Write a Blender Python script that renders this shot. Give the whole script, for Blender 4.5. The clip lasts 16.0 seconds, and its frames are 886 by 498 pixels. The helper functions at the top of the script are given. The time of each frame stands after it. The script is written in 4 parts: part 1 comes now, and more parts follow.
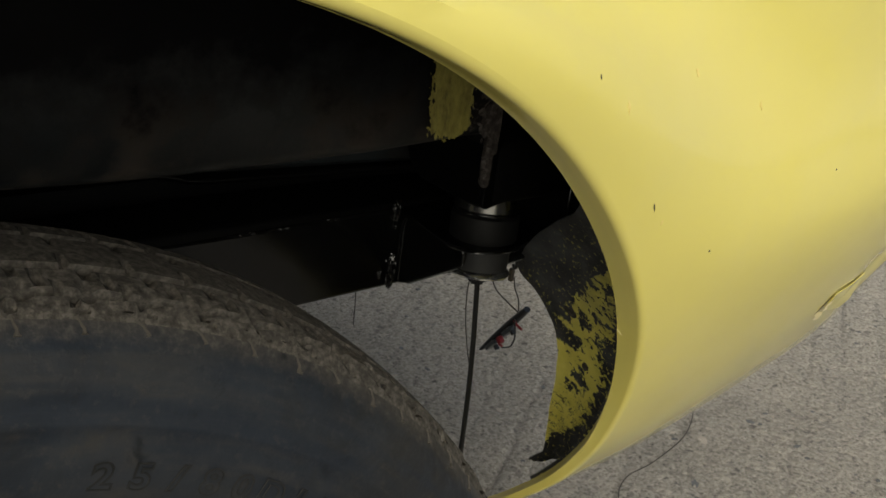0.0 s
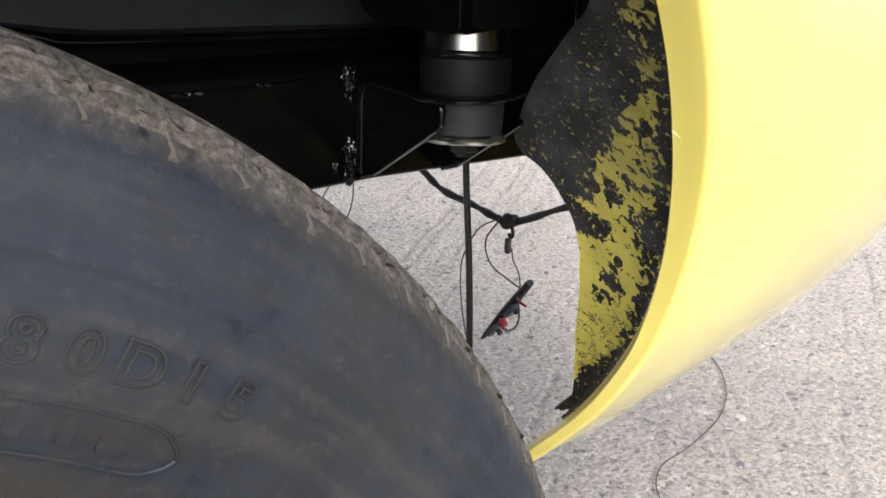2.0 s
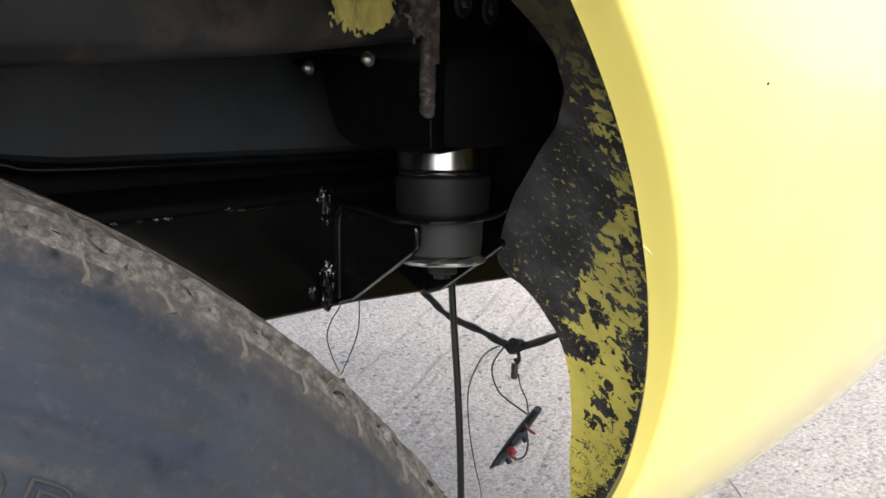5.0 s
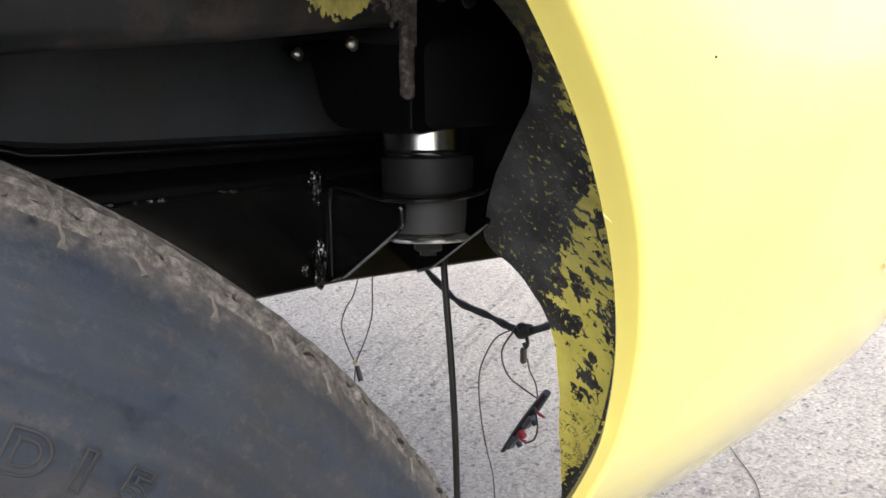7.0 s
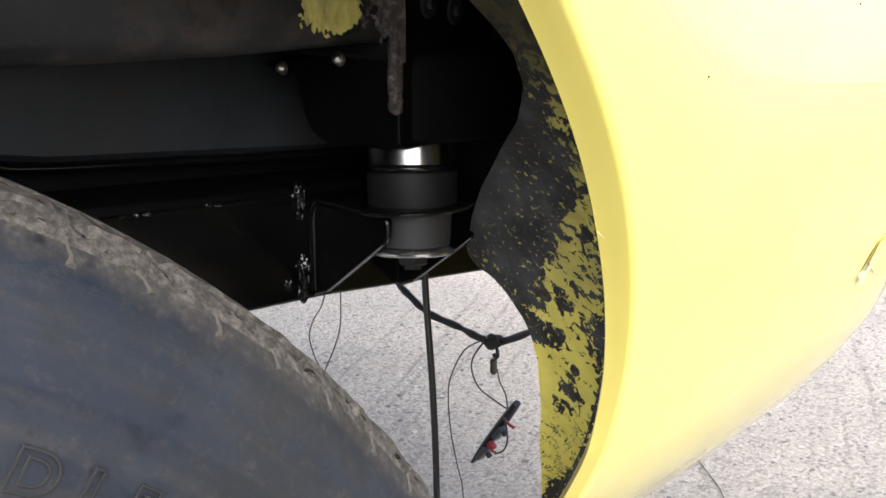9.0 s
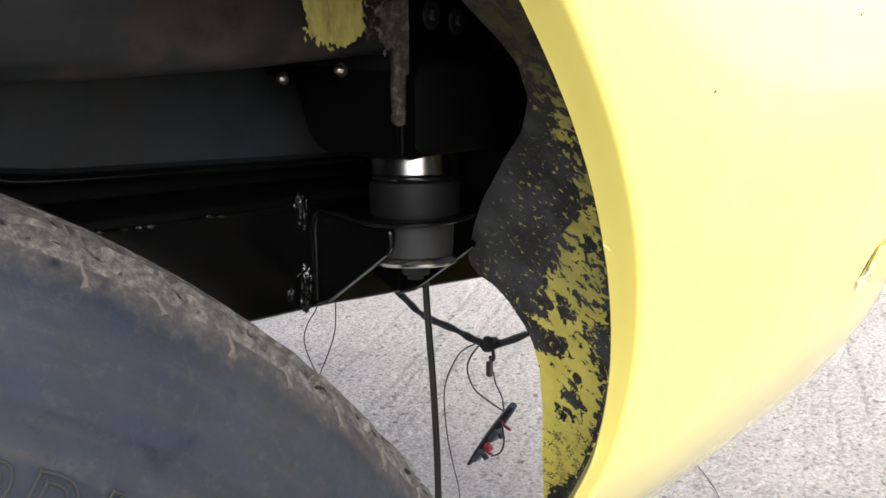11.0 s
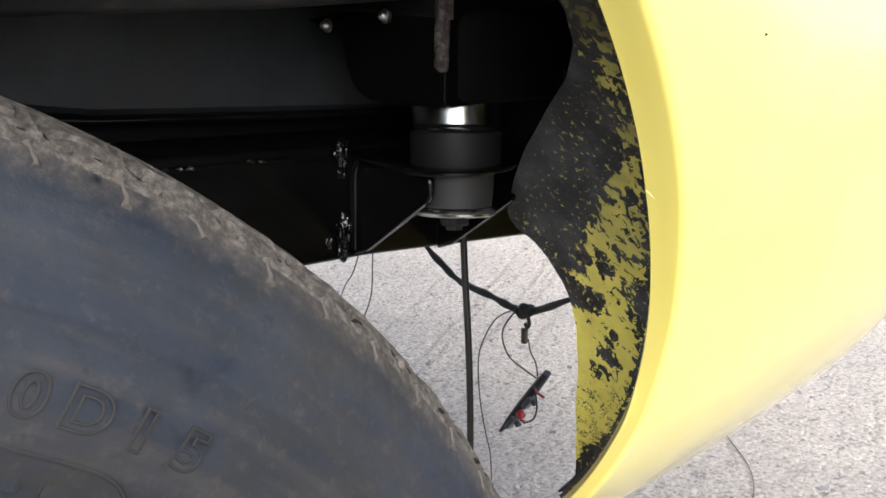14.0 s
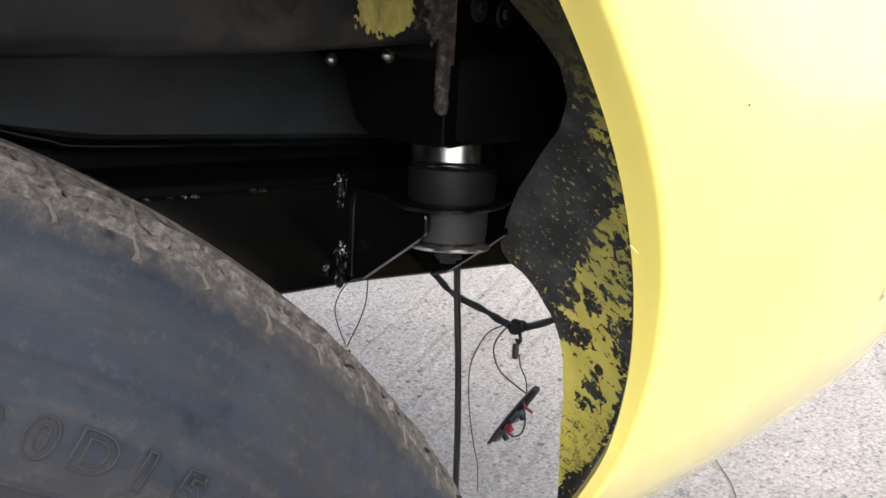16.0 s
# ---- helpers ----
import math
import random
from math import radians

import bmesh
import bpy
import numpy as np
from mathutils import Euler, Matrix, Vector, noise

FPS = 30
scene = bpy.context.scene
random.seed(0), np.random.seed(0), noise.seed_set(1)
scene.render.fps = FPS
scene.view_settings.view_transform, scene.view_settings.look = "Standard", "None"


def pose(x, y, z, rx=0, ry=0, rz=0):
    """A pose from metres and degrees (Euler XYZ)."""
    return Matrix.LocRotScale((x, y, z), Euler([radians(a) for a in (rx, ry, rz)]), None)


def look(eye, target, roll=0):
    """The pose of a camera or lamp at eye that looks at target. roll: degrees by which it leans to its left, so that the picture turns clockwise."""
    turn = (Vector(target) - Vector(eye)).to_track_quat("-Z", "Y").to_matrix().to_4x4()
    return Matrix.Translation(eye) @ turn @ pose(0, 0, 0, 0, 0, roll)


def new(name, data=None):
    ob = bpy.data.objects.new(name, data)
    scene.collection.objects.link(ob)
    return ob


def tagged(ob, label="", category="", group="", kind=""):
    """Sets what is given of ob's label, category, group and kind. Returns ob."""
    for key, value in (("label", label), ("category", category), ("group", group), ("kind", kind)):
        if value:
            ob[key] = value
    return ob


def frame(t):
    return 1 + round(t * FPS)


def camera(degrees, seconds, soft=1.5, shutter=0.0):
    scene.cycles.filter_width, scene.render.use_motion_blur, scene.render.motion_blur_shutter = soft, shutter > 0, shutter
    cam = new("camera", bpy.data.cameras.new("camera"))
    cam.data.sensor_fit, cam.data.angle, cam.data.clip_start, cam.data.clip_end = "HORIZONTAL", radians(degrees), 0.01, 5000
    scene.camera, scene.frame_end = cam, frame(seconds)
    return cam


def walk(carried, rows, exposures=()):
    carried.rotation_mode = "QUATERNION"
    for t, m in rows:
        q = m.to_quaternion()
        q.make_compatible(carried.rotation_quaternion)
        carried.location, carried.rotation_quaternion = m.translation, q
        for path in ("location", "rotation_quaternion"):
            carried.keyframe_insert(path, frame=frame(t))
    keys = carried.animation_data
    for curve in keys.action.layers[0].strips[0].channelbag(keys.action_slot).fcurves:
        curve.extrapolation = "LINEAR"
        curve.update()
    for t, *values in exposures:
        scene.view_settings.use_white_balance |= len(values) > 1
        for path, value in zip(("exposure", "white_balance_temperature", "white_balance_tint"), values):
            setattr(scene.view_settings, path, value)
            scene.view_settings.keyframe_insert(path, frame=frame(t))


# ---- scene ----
cam = camera(45.93, 16.0, soft=1.6)

# seconds, eye, way ahead, roll
PATH = [
    (0.0, -0.4519, -0.4149, 0.8229, 0.5832, 0.7085, -0.3973, 7.54),
    (0.5, -0.4404, -0.3890, 0.7429, 0.6448, 0.6737, -0.3610, 4.35),
    (1.0, -0.4155, -0.4003, 0.7219, 0.6216, 0.6907, -0.3700, 4.75),
    (1.5, -0.3920, -0.3726, 0.6963, 0.6024, 0.7082, -0.3681, 3.45),
    (2.0, -0.3671, -0.3320, 0.6794, 0.5982, 0.7193, -0.3532, 1.82),
    (2.5, -0.3535, -0.3280, 0.6802, 0.5958, 0.7337, -0.3266, 1.96),
    (3.0, -0.3515, -0.3316, 0.6788, 0.6018, 0.7461, -0.2850, 2.01),
    (3.5, -0.3515, -0.3284, 0.6772, 0.6123, 0.7518, -0.2448, 1.36),
    (4.0, -0.3485, -0.3280, 0.6759, 0.6126, 0.7532, -0.2396, 0.90),
    (6.5, -0.3385, -0.3475, 0.6700, 0.5887, 0.7734, -0.2354, -0.43),
    (7.0, -0.3392, -0.3566, 0.6699, 0.5845, 0.7738, -0.2441, -0.67),
    (7.5, -0.3467, -0.3683, 0.6621, 0.5901, 0.7734, -0.2314, -1.80),
    (8.0, -0.3466, -0.3722, 0.6673, 0.5937, 0.7704, -0.2325, -0.52),
    (8.5, -0.3525, -0.3493, 0.6677, 0.6195, 0.7503, -0.2306, -1.84),
    (9.0, -0.3494, -0.3510, 0.6727, 0.6157, 0.7519, -0.2357, -0.11),
    (9.5, -0.3497, -0.3506, 0.6756, 0.6156, 0.7505, -0.2405, 0.09),
    (10.0, -0.3542, -0.3466, 0.6762, 0.6236, 0.7445, -0.2382, -0.75),
    (12.5, -0.3517, -0.3499, 0.6807, 0.6064, 0.7543, -0.2516, 1.69),
    (13.0, -0.3516, -0.3517, 0.6790, 0.5977, 0.7575, -0.2627, 2.28),
    (13.5, -0.3526, -0.3531, 0.6706, 0.5894, 0.7631, -0.2649, 1.38),
    (14.0, -0.3542, -0.3470, 0.6668, 0.5910, 0.7633, -0.2610, 0.75),
    (14.5, -0.3526, -0.3558, 0.6773, 0.5770, 0.7721, -0.2664, 2.00),
    (15.0, -0.3543, -0.3545, 0.6809, 0.5805, 0.7714, -0.2608, 2.29),
    (15.5, -0.3573, -0.3527, 0.6836, 0.5886, 0.7655, -0.2600, 2.65),
    (16.0, -0.3604, -0.3565, 0.6860, 0.5935, 0.7614, -0.2607, 2.93),
]
walk(cam, [(t, look((x, y, z), (x + a, y + b, z + c), roll)) for t, x, y, z, a, b, c, roll in PATH],
     exposures=[(0.0, -0.38, 6850, 2), (0.2, 0.05, 6800, 2), (0.5, 0.38, 6700, 4), (0.8, 0.76, 6500, 6), (1.2, 1.08, 6300, 9), (2.0, 1.27, 6200, 11), (3.0, 1.36, 6100, 11), (4.0, 1.38, 6050, 11), (16.0, 1.38, 6050, 11)])

# ---- light ----
world = bpy.data.worlds.new("sky")
scene.world = world
world.use_nodes = True
wn = world.node_tree.nodes
wl = world.node_tree.links
sky = wn.new("ShaderNodeTexSky")
sky.sky_type = "NISHITA"
sky.sun_disc = False
SUN_ELEV, SUN_AZ = radians(45), radians(212)
sky.sun_elevation, sky.sun_rotation = SUN_ELEV, SUN_AZ
sky.air_density, sky.dust_density, sky.ozone_density = 1.0, 4.0, 1.0
back = wn["Background"]
back.inputs["Strength"].default_value = 0.15
wl.new(sky.outputs["Color"], back.inputs["Color"])
sun_data = bpy.data.lights.new("sun", "SUN")
sun_data.energy, sun_data.angle, sun_data.color = 2.4, radians(80), (1.0, 0.96, 0.9)
sun = new("sun", sun_data)
way = Vector((math.sin(SUN_AZ) * math.cos(SUN_ELEV), math.cos(SUN_AZ) * math.cos(SUN_ELEV), math.sin(SUN_ELEV)))
sun.matrix_world = Matrix.Translation(way * 20) @ way.to_track_quat("Z", "Y").to_matrix().to_4x4()

# ---- materials ----
def material(name, base=(0.5, 0.5, 0.5), rough=0.5, metal=0.0):
    m = bpy.data.materials.new(name)
    m.use_nodes = True
    b = m.node_tree.nodes["Principled BSDF"]
    b.inputs["Base Color"].default_value = (*base, 1)
    b.inputs["Roughness"].default_value = rough
    b.inputs["Metallic"].default_value = metal
    return m


def node(m, kind, **values):
    n = m.node_tree.nodes.new(kind)
    for key, value in values.items():
        n.inputs[key].default_value = value
    return n


def join(m, a, b):
    m.node_tree.links.new(a, b)


def shader(m):
    return m.node_tree.nodes["Principled BSDF"]


def place(m, scale=(1, 1, 1), space="Object"):
    c = node(m, "ShaderNodeTexCoord")
    p = node(m, "ShaderNodeMapping", Scale=scale)
    join(m, c.outputs[space], p.inputs["Vector"])
    return p.outputs["Vector"]


def noise_of(m, where, scale, detail=4.0, rough=0.6, distortion=0.0):
    n = node(m, "ShaderNodeTexNoise", Scale=scale, Detail=detail, Roughness=rough, Distortion=distortion)
    join(m, where, n.inputs["Vector"])
    return n.outputs["Fac"]


def ramp(m, fac, *stops):
    r = node(m, "ShaderNodeValToRGB")
    while len(r.color_ramp.elements) < len(stops):
        r.color_ramp.elements.new(0.5)
    for e, (at, colour) in zip(r.color_ramp.elements, stops):
        e.position = at
        e.color = (*colour, 1) if len(colour) == 3 else colour
    join(m, fac, r.inputs["Fac"])
    return r.outputs["Color"]


def grey(v):
    return (v, v, v)


def mix(m, fac, a, b, how="MIX"):
    n = node(m, "ShaderNodeMix")
    n.data_type, n.blend_type = "RGBA", how
    for value, key in ((fac, 0), (a, 6), (b, 7)):
        if isinstance(value, (int, float)):
            n.inputs[key].default_value = value
        elif isinstance(value, tuple):
            n.inputs[key].default_value = (*value, 1)
        else:
            join(m, value, n.inputs[key])
    return n.outputs[2]


def bump(m, height, strength=0.3, distance=0.002):
    b = node(m, "ShaderNodeBump", Strength=strength, Distance=distance)
    join(m, height, b.inputs["Height"])
    join(m, b.outputs["Normal"], shader(m).inputs["Normal"])


def maths(m, how, a, b):
    n = node(m, "ShaderNodeMath")
    n.operation = how
    for value, key in ((a, 0), (b, 1)):
        if isinstance(value, (int, float)):
            n.inputs[key].default_value = value
        else:
            join(m, value, n.inputs[key])
    return n.outputs[0]


def between(m, value, low, high, to_low=0.0, to_high=1.0):
    h = node(m, "ShaderNodeMapRange")
    for key, v in (("From Min", low), ("From Max", high), ("To Min", to_low), ("To Max", to_high)):
        h.inputs[key].default_value = v
    join(m, value, h.inputs["Value"])
    return h.outputs[0]


def make_yellow():
    m = material("yellow_paint", (0.8, 0.62, 0.06), 0.3)
    w = place(m)
    big = noise_of(m, w, 5.0, 3.0)
    fine = noise_of(m, w, 24.0, 3.0)
    col = ramp(m, big, (0.3, (0.805, 0.698, 0.156)), (0.7, (0.835, 0.732, 0.194)))
    film = ramp(m, noise_of(m, w, 7.0, 5.0, 0.65, 0.4), (0.46, grey(0)), (0.72, grey(0.16)))
    col = mix(m, film, col, (0.70, 0.64, 0.34))
    join(m, col, shader(m).inputs["Base Color"])
    join(m, ramp(m, fine, (0.3, grey(0.36)), (0.8, grey(0.46))), shader(m).inputs["Roughness"])
    shader(m).inputs["Coat Weight"].default_value = 1.0
    shader(m).inputs["Coat IOR"].default_value = 1.52
    shader(m).inputs["Specular IOR Level"].default_value = 0.12
    # polish dulled in soft patches
    join(m, ramp(m, noise_of(m, w, 9.0, 3.0), (0.35, grey(0.05)), (0.75, grey(0.16))), shader(m).inputs["Coat Roughness"])
    bump(m, noise_of(m, w, 11.0, 2.0), 0.05, 0.003)
    return m


def make_flaked():
    m = material("flaked_paint", (0.05, 0.05, 0.05), 0.6)
    w = place(m)
    sep = node(m, "ShaderNodeSeparateXYZ")
    join(m, w, sep.inputs[0])
    y, z = sep.outputs["Y"], sep.outputs["Z"]
    patches = noise_of(m, w, 62.0, 2.0, 0.5, 0.5)
    chips = noise_of(m, w, 185.0, 5.0, 0.6, 0.8)
    fine = noise_of(m, w, 420.0, 4.0, 0.7)
    # the paint has held best low down; mud took it off higher up, along the inner edge and at the very foot
    line = maths(m, "SUBTRACT", -0.001, maths(m, "MULTIPLY", maths(m, "SUBTRACT", z, 0.533), 0.85))
    bound = maths(m, "SUBTRACT", maths(m, "MAXIMUM", line, -0.062), y)
    inner = between(m, bound, -0.010, 0.012, -0.24, 0.035)
    high = between(m, z, 0.530, 0.600, 0.02, -0.060)
    low = between(m, z, 0.512, 0.450, 0.012, 0.045)
    # the shade behind the lip is painted as a dark strip, widest at the foot
    behind = maths(m, "ADD", y, maths(m, "ADD", 0.004, maths(m, "MULTIPLY", maths(m, "SUBTRACT", z, 0.441), 0.42)))
    brink = between(m, behind, 0.000, -0.011, 0.0, -0.18)
    foot = between(m, maths(m, "ADD", z, maths(m, "MULTIPLY", y, 0.79)), 0.432, 0.420, 0.0, -0.5)
    def worn(cy, cz, ry, rz, depth):
        """A patch rubbed down to the metal, with a soft rim for the noise to break."""
        dy = maths(m, "DIVIDE", maths(m, "SUBTRACT", y, cy), ry)
        dz = maths(m, "DIVIDE", maths(m, "SUBTRACT", z, cz), rz)
        far = maths(m, "SQRT", maths(m, "ADD", maths(m, "MULTIPLY", dy, dy), maths(m, "MULTIPLY", dz, dz)), 0.0)
        return between(m, far, 0.55, 1.25, -depth, 0.0)

    rub = [worn(0.001, 0.5105, 0.0165, 0.0085, 0.32), worn(-0.011, 0.4800, 0.007, 0.0095, 0.15), worn(0.0020, 0.4680, 0.0085, 0.006, 0.15), worn(-0.038, 0.520, 0.010, 0.024, 0.10), worn(-0.022, 0.534, 0.006, 0.009, 0.14)]
    # the folded edge has kept its paint
    fold = maths(m, "MULTIPLY", between(m, maths(m, "SUBTRACT", y, maths(m, "ADD", 0.125, maths(m, "MULTIPLY", z, -0.255))), 0.0, 0.0015), between(m, z, 0.490, 0.475, 0.0, 0.12))
    bias = inner
    for more in (high, low, brink, foot, fold, *rub):
        bias = maths(m, "ADD", bias, more)
    total = maths(m, "ADD", maths(m, "ADD", maths(m, "MULTIPLY", patches, 0.36), maths(m, "MULTIPLY", chips, 0.78)), bias)
    total = maths(m, "ADD", total, maths(m, "MULTIPLY", fine, 0.10))
    keep = ramp(m, total, (0.598, grey(0)), (0.608, grey(1)))
    # last flecks of paint on the bare part
    fleck = ramp(m, noise_of(m, w, 330.0, 3.0, 0.6, 0.4), (0.625, grey(0)), (0.64, grey(1)))
    fleck = maths(m, "MULTIPLY", fleck, between(m, bound, -0.055, -0.020))
    fleck = maths(m, "MULTIPLY", fleck, between(m, z, 0.630, 0.610))
    keep = maths(m, "MAXIMUM", keep, fleck)
    # curled slivers of bare metal through the paint near the foot
    worm = noise_of(m, w, 300.0, 2.0, 0.5, 1.2)
    slivers = ramp(m, maths(m, "ABSOLUTE", maths(m, "SUBTRACT", worm, 0.5), 0.0), (0.020, grey(1)), (0.034, grey(0)))
    sown = ramp(m, maths(m, "ADD", noise_of(m, w, 120.0, 2.0), between(m, z, 0.46, 0.42, -0.02, 0.10)), (0.50, grey(0)), (0.55, grey(1)))
    slivers = maths(m, "MULTIPLY", maths(m, "MULTIPLY", slivers, sown), between(m, z, 0.470, 0.455))
    keep = maths(m, "MULTIPLY", keep, maths(m, "SUBTRACT", 1.0, slivers))
    paint = ramp(m, noise_of(m, w, 70.0, 4.0), (0.3, (0.70, 0.62, 0.11)), (0.7, (0.86, 0.77, 0.17)))
    # weaker light higher up is mixed into the paint as mottled olive
    dimming = maths(m, "MULTIPLY", between(m, z, 0.505, 0.60), ramp(m, noise_of(m, w, 45.0, 4.0, 0.65), (0.35, grey(0.35)), (0.65, grey(0.85))))
    paint = mix(m, dimming, paint, (0.22, 0.20, 0.07))
    grime = ramp(m, noise_of(m, w, 42.0, 6.0, 0.65), (0.35, (0.006, 0.006, 0.007)), (0.52, (0.019, 0.020, 0.022)), (0.68, (0.072, 0.076, 0.082)))
    grime = mix(m, ramp(m, fine, (0.52, grey(0)), (0.68, grey(0.5))), grime, (0.13, 0.12, 0.10))
    col = mix(m, keep, grime, paint)
    dust = ramp(m, noise_of(m, w, 25.0, 4.0), (0.42, grey(0)), (0.72, grey(0.5)))
    dust = maths(m, "MULTIPLY", dust, maths(m, "MULTIPLY", between(m, z, 0.52, 0.56), between(m, z, 0.615, 0.590)))
    col = mix(m, dust, col, (0.10, 0.104, 0.112))
    # dark grime high in the arch, deepened by shade painted into its colour
    uneven_z = maths(m, "ADD", z, maths(m, "MULTIPLY", maths(m, "SUBTRACT", noise_of(m, w, 35.0, 4.0), 0.5), 0.06))
    col = mix(m, between(m, uneven_z, 0.628, 0.655, 0.0, 0.9), col, (0.012, 0.010, 0.008))
    join(m, col, shader(m).inputs["Base Color"])
    join(m, ramp(m, fine, (0.2, grey(0.42)), (0.8, grey(0.75))), shader(m).inputs["Roughness"])
    bump(m, maths(m, "ADD", keep, maths(m, "MULTIPLY", fine, 0.4)), 0.7, 0.0008)
    return m


def make_black(name="black_paint", rough=0.16, low=0.004, high=0.010, scale=160.0, strength=0.12):
    m = material(name, grey(low), rough)
    w = place(m)
    n = noise_of(m, w, scale, 3.0)
    join(m, ramp(m, noise_of(m, w, 18.0, 4.0), (0.35, grey(low)), (0.75, grey(high))), shader(m).inputs["Base Color"])
    join(m, ramp(m, noise_of(m, w, 30.0, 4.0), (0.3, grey(rough)), (0.8, grey(rough + 0.2))), shader(m).inputs["Roughness"])
    bump(m, n, strength, 0.001)
    return m


def make_tub(name="shaded_grimy_paint", gain=0.42, mud=0.85):
    """Old grey paint with soot and mud; gain sets how lit or shaded the paint looks."""
    m = material(name, (0.1, 0.1, 0.1), 0.5)
    w = place(m)
    grime = noise_of(m, w, 26.0, 6.0, 0.65)
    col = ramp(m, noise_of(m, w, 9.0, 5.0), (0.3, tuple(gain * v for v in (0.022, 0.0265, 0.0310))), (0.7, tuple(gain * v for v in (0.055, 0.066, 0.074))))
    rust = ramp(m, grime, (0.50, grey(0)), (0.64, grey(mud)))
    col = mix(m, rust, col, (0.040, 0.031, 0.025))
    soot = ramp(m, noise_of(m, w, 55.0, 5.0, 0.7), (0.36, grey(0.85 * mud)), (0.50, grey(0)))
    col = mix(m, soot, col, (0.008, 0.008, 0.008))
    red = ramp(m, noise_of(m, w, 13.0, 3.0), (0.70, grey(0)), (0.74, grey(1)))
    col = mix(m, red, col, (0.12, 0.015, 0.012))
    # shade deep in the arch, painted on: blacker and duller with height
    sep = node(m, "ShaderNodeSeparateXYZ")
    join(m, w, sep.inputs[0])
    uneven_z = maths(m, "ADD", maths(m, "MULTIPLY", maths(m, "SUBTRACT", grime, 0.5), 0.12), sep.outputs["Z"])
    arch_shade = between(m, uneven_z, 0.668, 0.710)
    col = mix(m, arch_shade, col, (0.0025, 0.0025, 0.003))
    join(m, maths(m, "SUBTRACT", 0.30, maths(m, "MULTIPLY", arch_shade, 0.25)), shader(m).inputs["Specular IOR Level"])
    join(m, col, shader(m).inputs["Base Color"])
    join(m, ramp(m, grime, (0.3, grey(0.35)), (0.7, grey(0.7))), shader(m).inputs["Roughness"])
    bump(m, noise_of(m, w, 90.0, 5.0), 0.3, 0.001)
    return m


def make_rust(name="rusty_steel", gain=1.0):
    m = material(name, (0.1, 0.07, 0.06), 0.75)
    w = place(m)
    n = noise_of(m, w, 260.0, 6.0, 0.75)
    join(m, ramp(m, n, (0.36, (0.025 * gain, 0.020 * gain, 0.018 * gain)), (0.50, (0.080 * gain, 0.062 * gain, 0.053 * gain)), (0.64, (0.23 * gain, 0.205 * gain, 0.19 * gain))), shader(m).inputs["Base Color"])
    bump(m, n, 0.6, 0.002)
    return m


def make_rim():
    """Chipped dark paint over orange-brown rust."""
    m = material("rusty_rim", (0.1, 0.06, 0.04), 0.75)
    w = place(m)
    n = noise_of(m, w, 90.0, 5.0, 0.68)
    fine = noise_of(m, w, 330.0, 4.0, 0.7)
    col = ramp(m, n, (0.42, (0.008, 0.009, 0.012)), (0.50, (0.030, 0.018, 0.012)), (0.58, (0.065, 0.042, 0.028)), (0.70, (0.11, 0.088, 0.070)))
    col = mix(m, ramp(m, fine, (0.55, grey(0)), (0.72, grey(0.5))), col, (0.15, 0.13, 0.105))
    join(m, col, shader(m).inputs["Base Color"])
    bump(m, maths(m, "ADD", n, fine), 0.6, 0.002)
    return m


def wheel_radius(m, w):
    """Distance from the wheel's axle."""
    sep = node(m, "ShaderNodeSeparateXYZ")
    join(m, w, sep.inputs[0])
    x = maths(m, "SUBTRACT", sep.outputs["X"], -0.43)
    z = maths(m, "SUBTRACT", sep.outputs["Z"], 0.335)
    return maths(m, "SQRT", maths(m, "ADD", maths(m, "MULTIPLY", x, x), maths(m, "MULTIPLY", z, z)), 0.0)


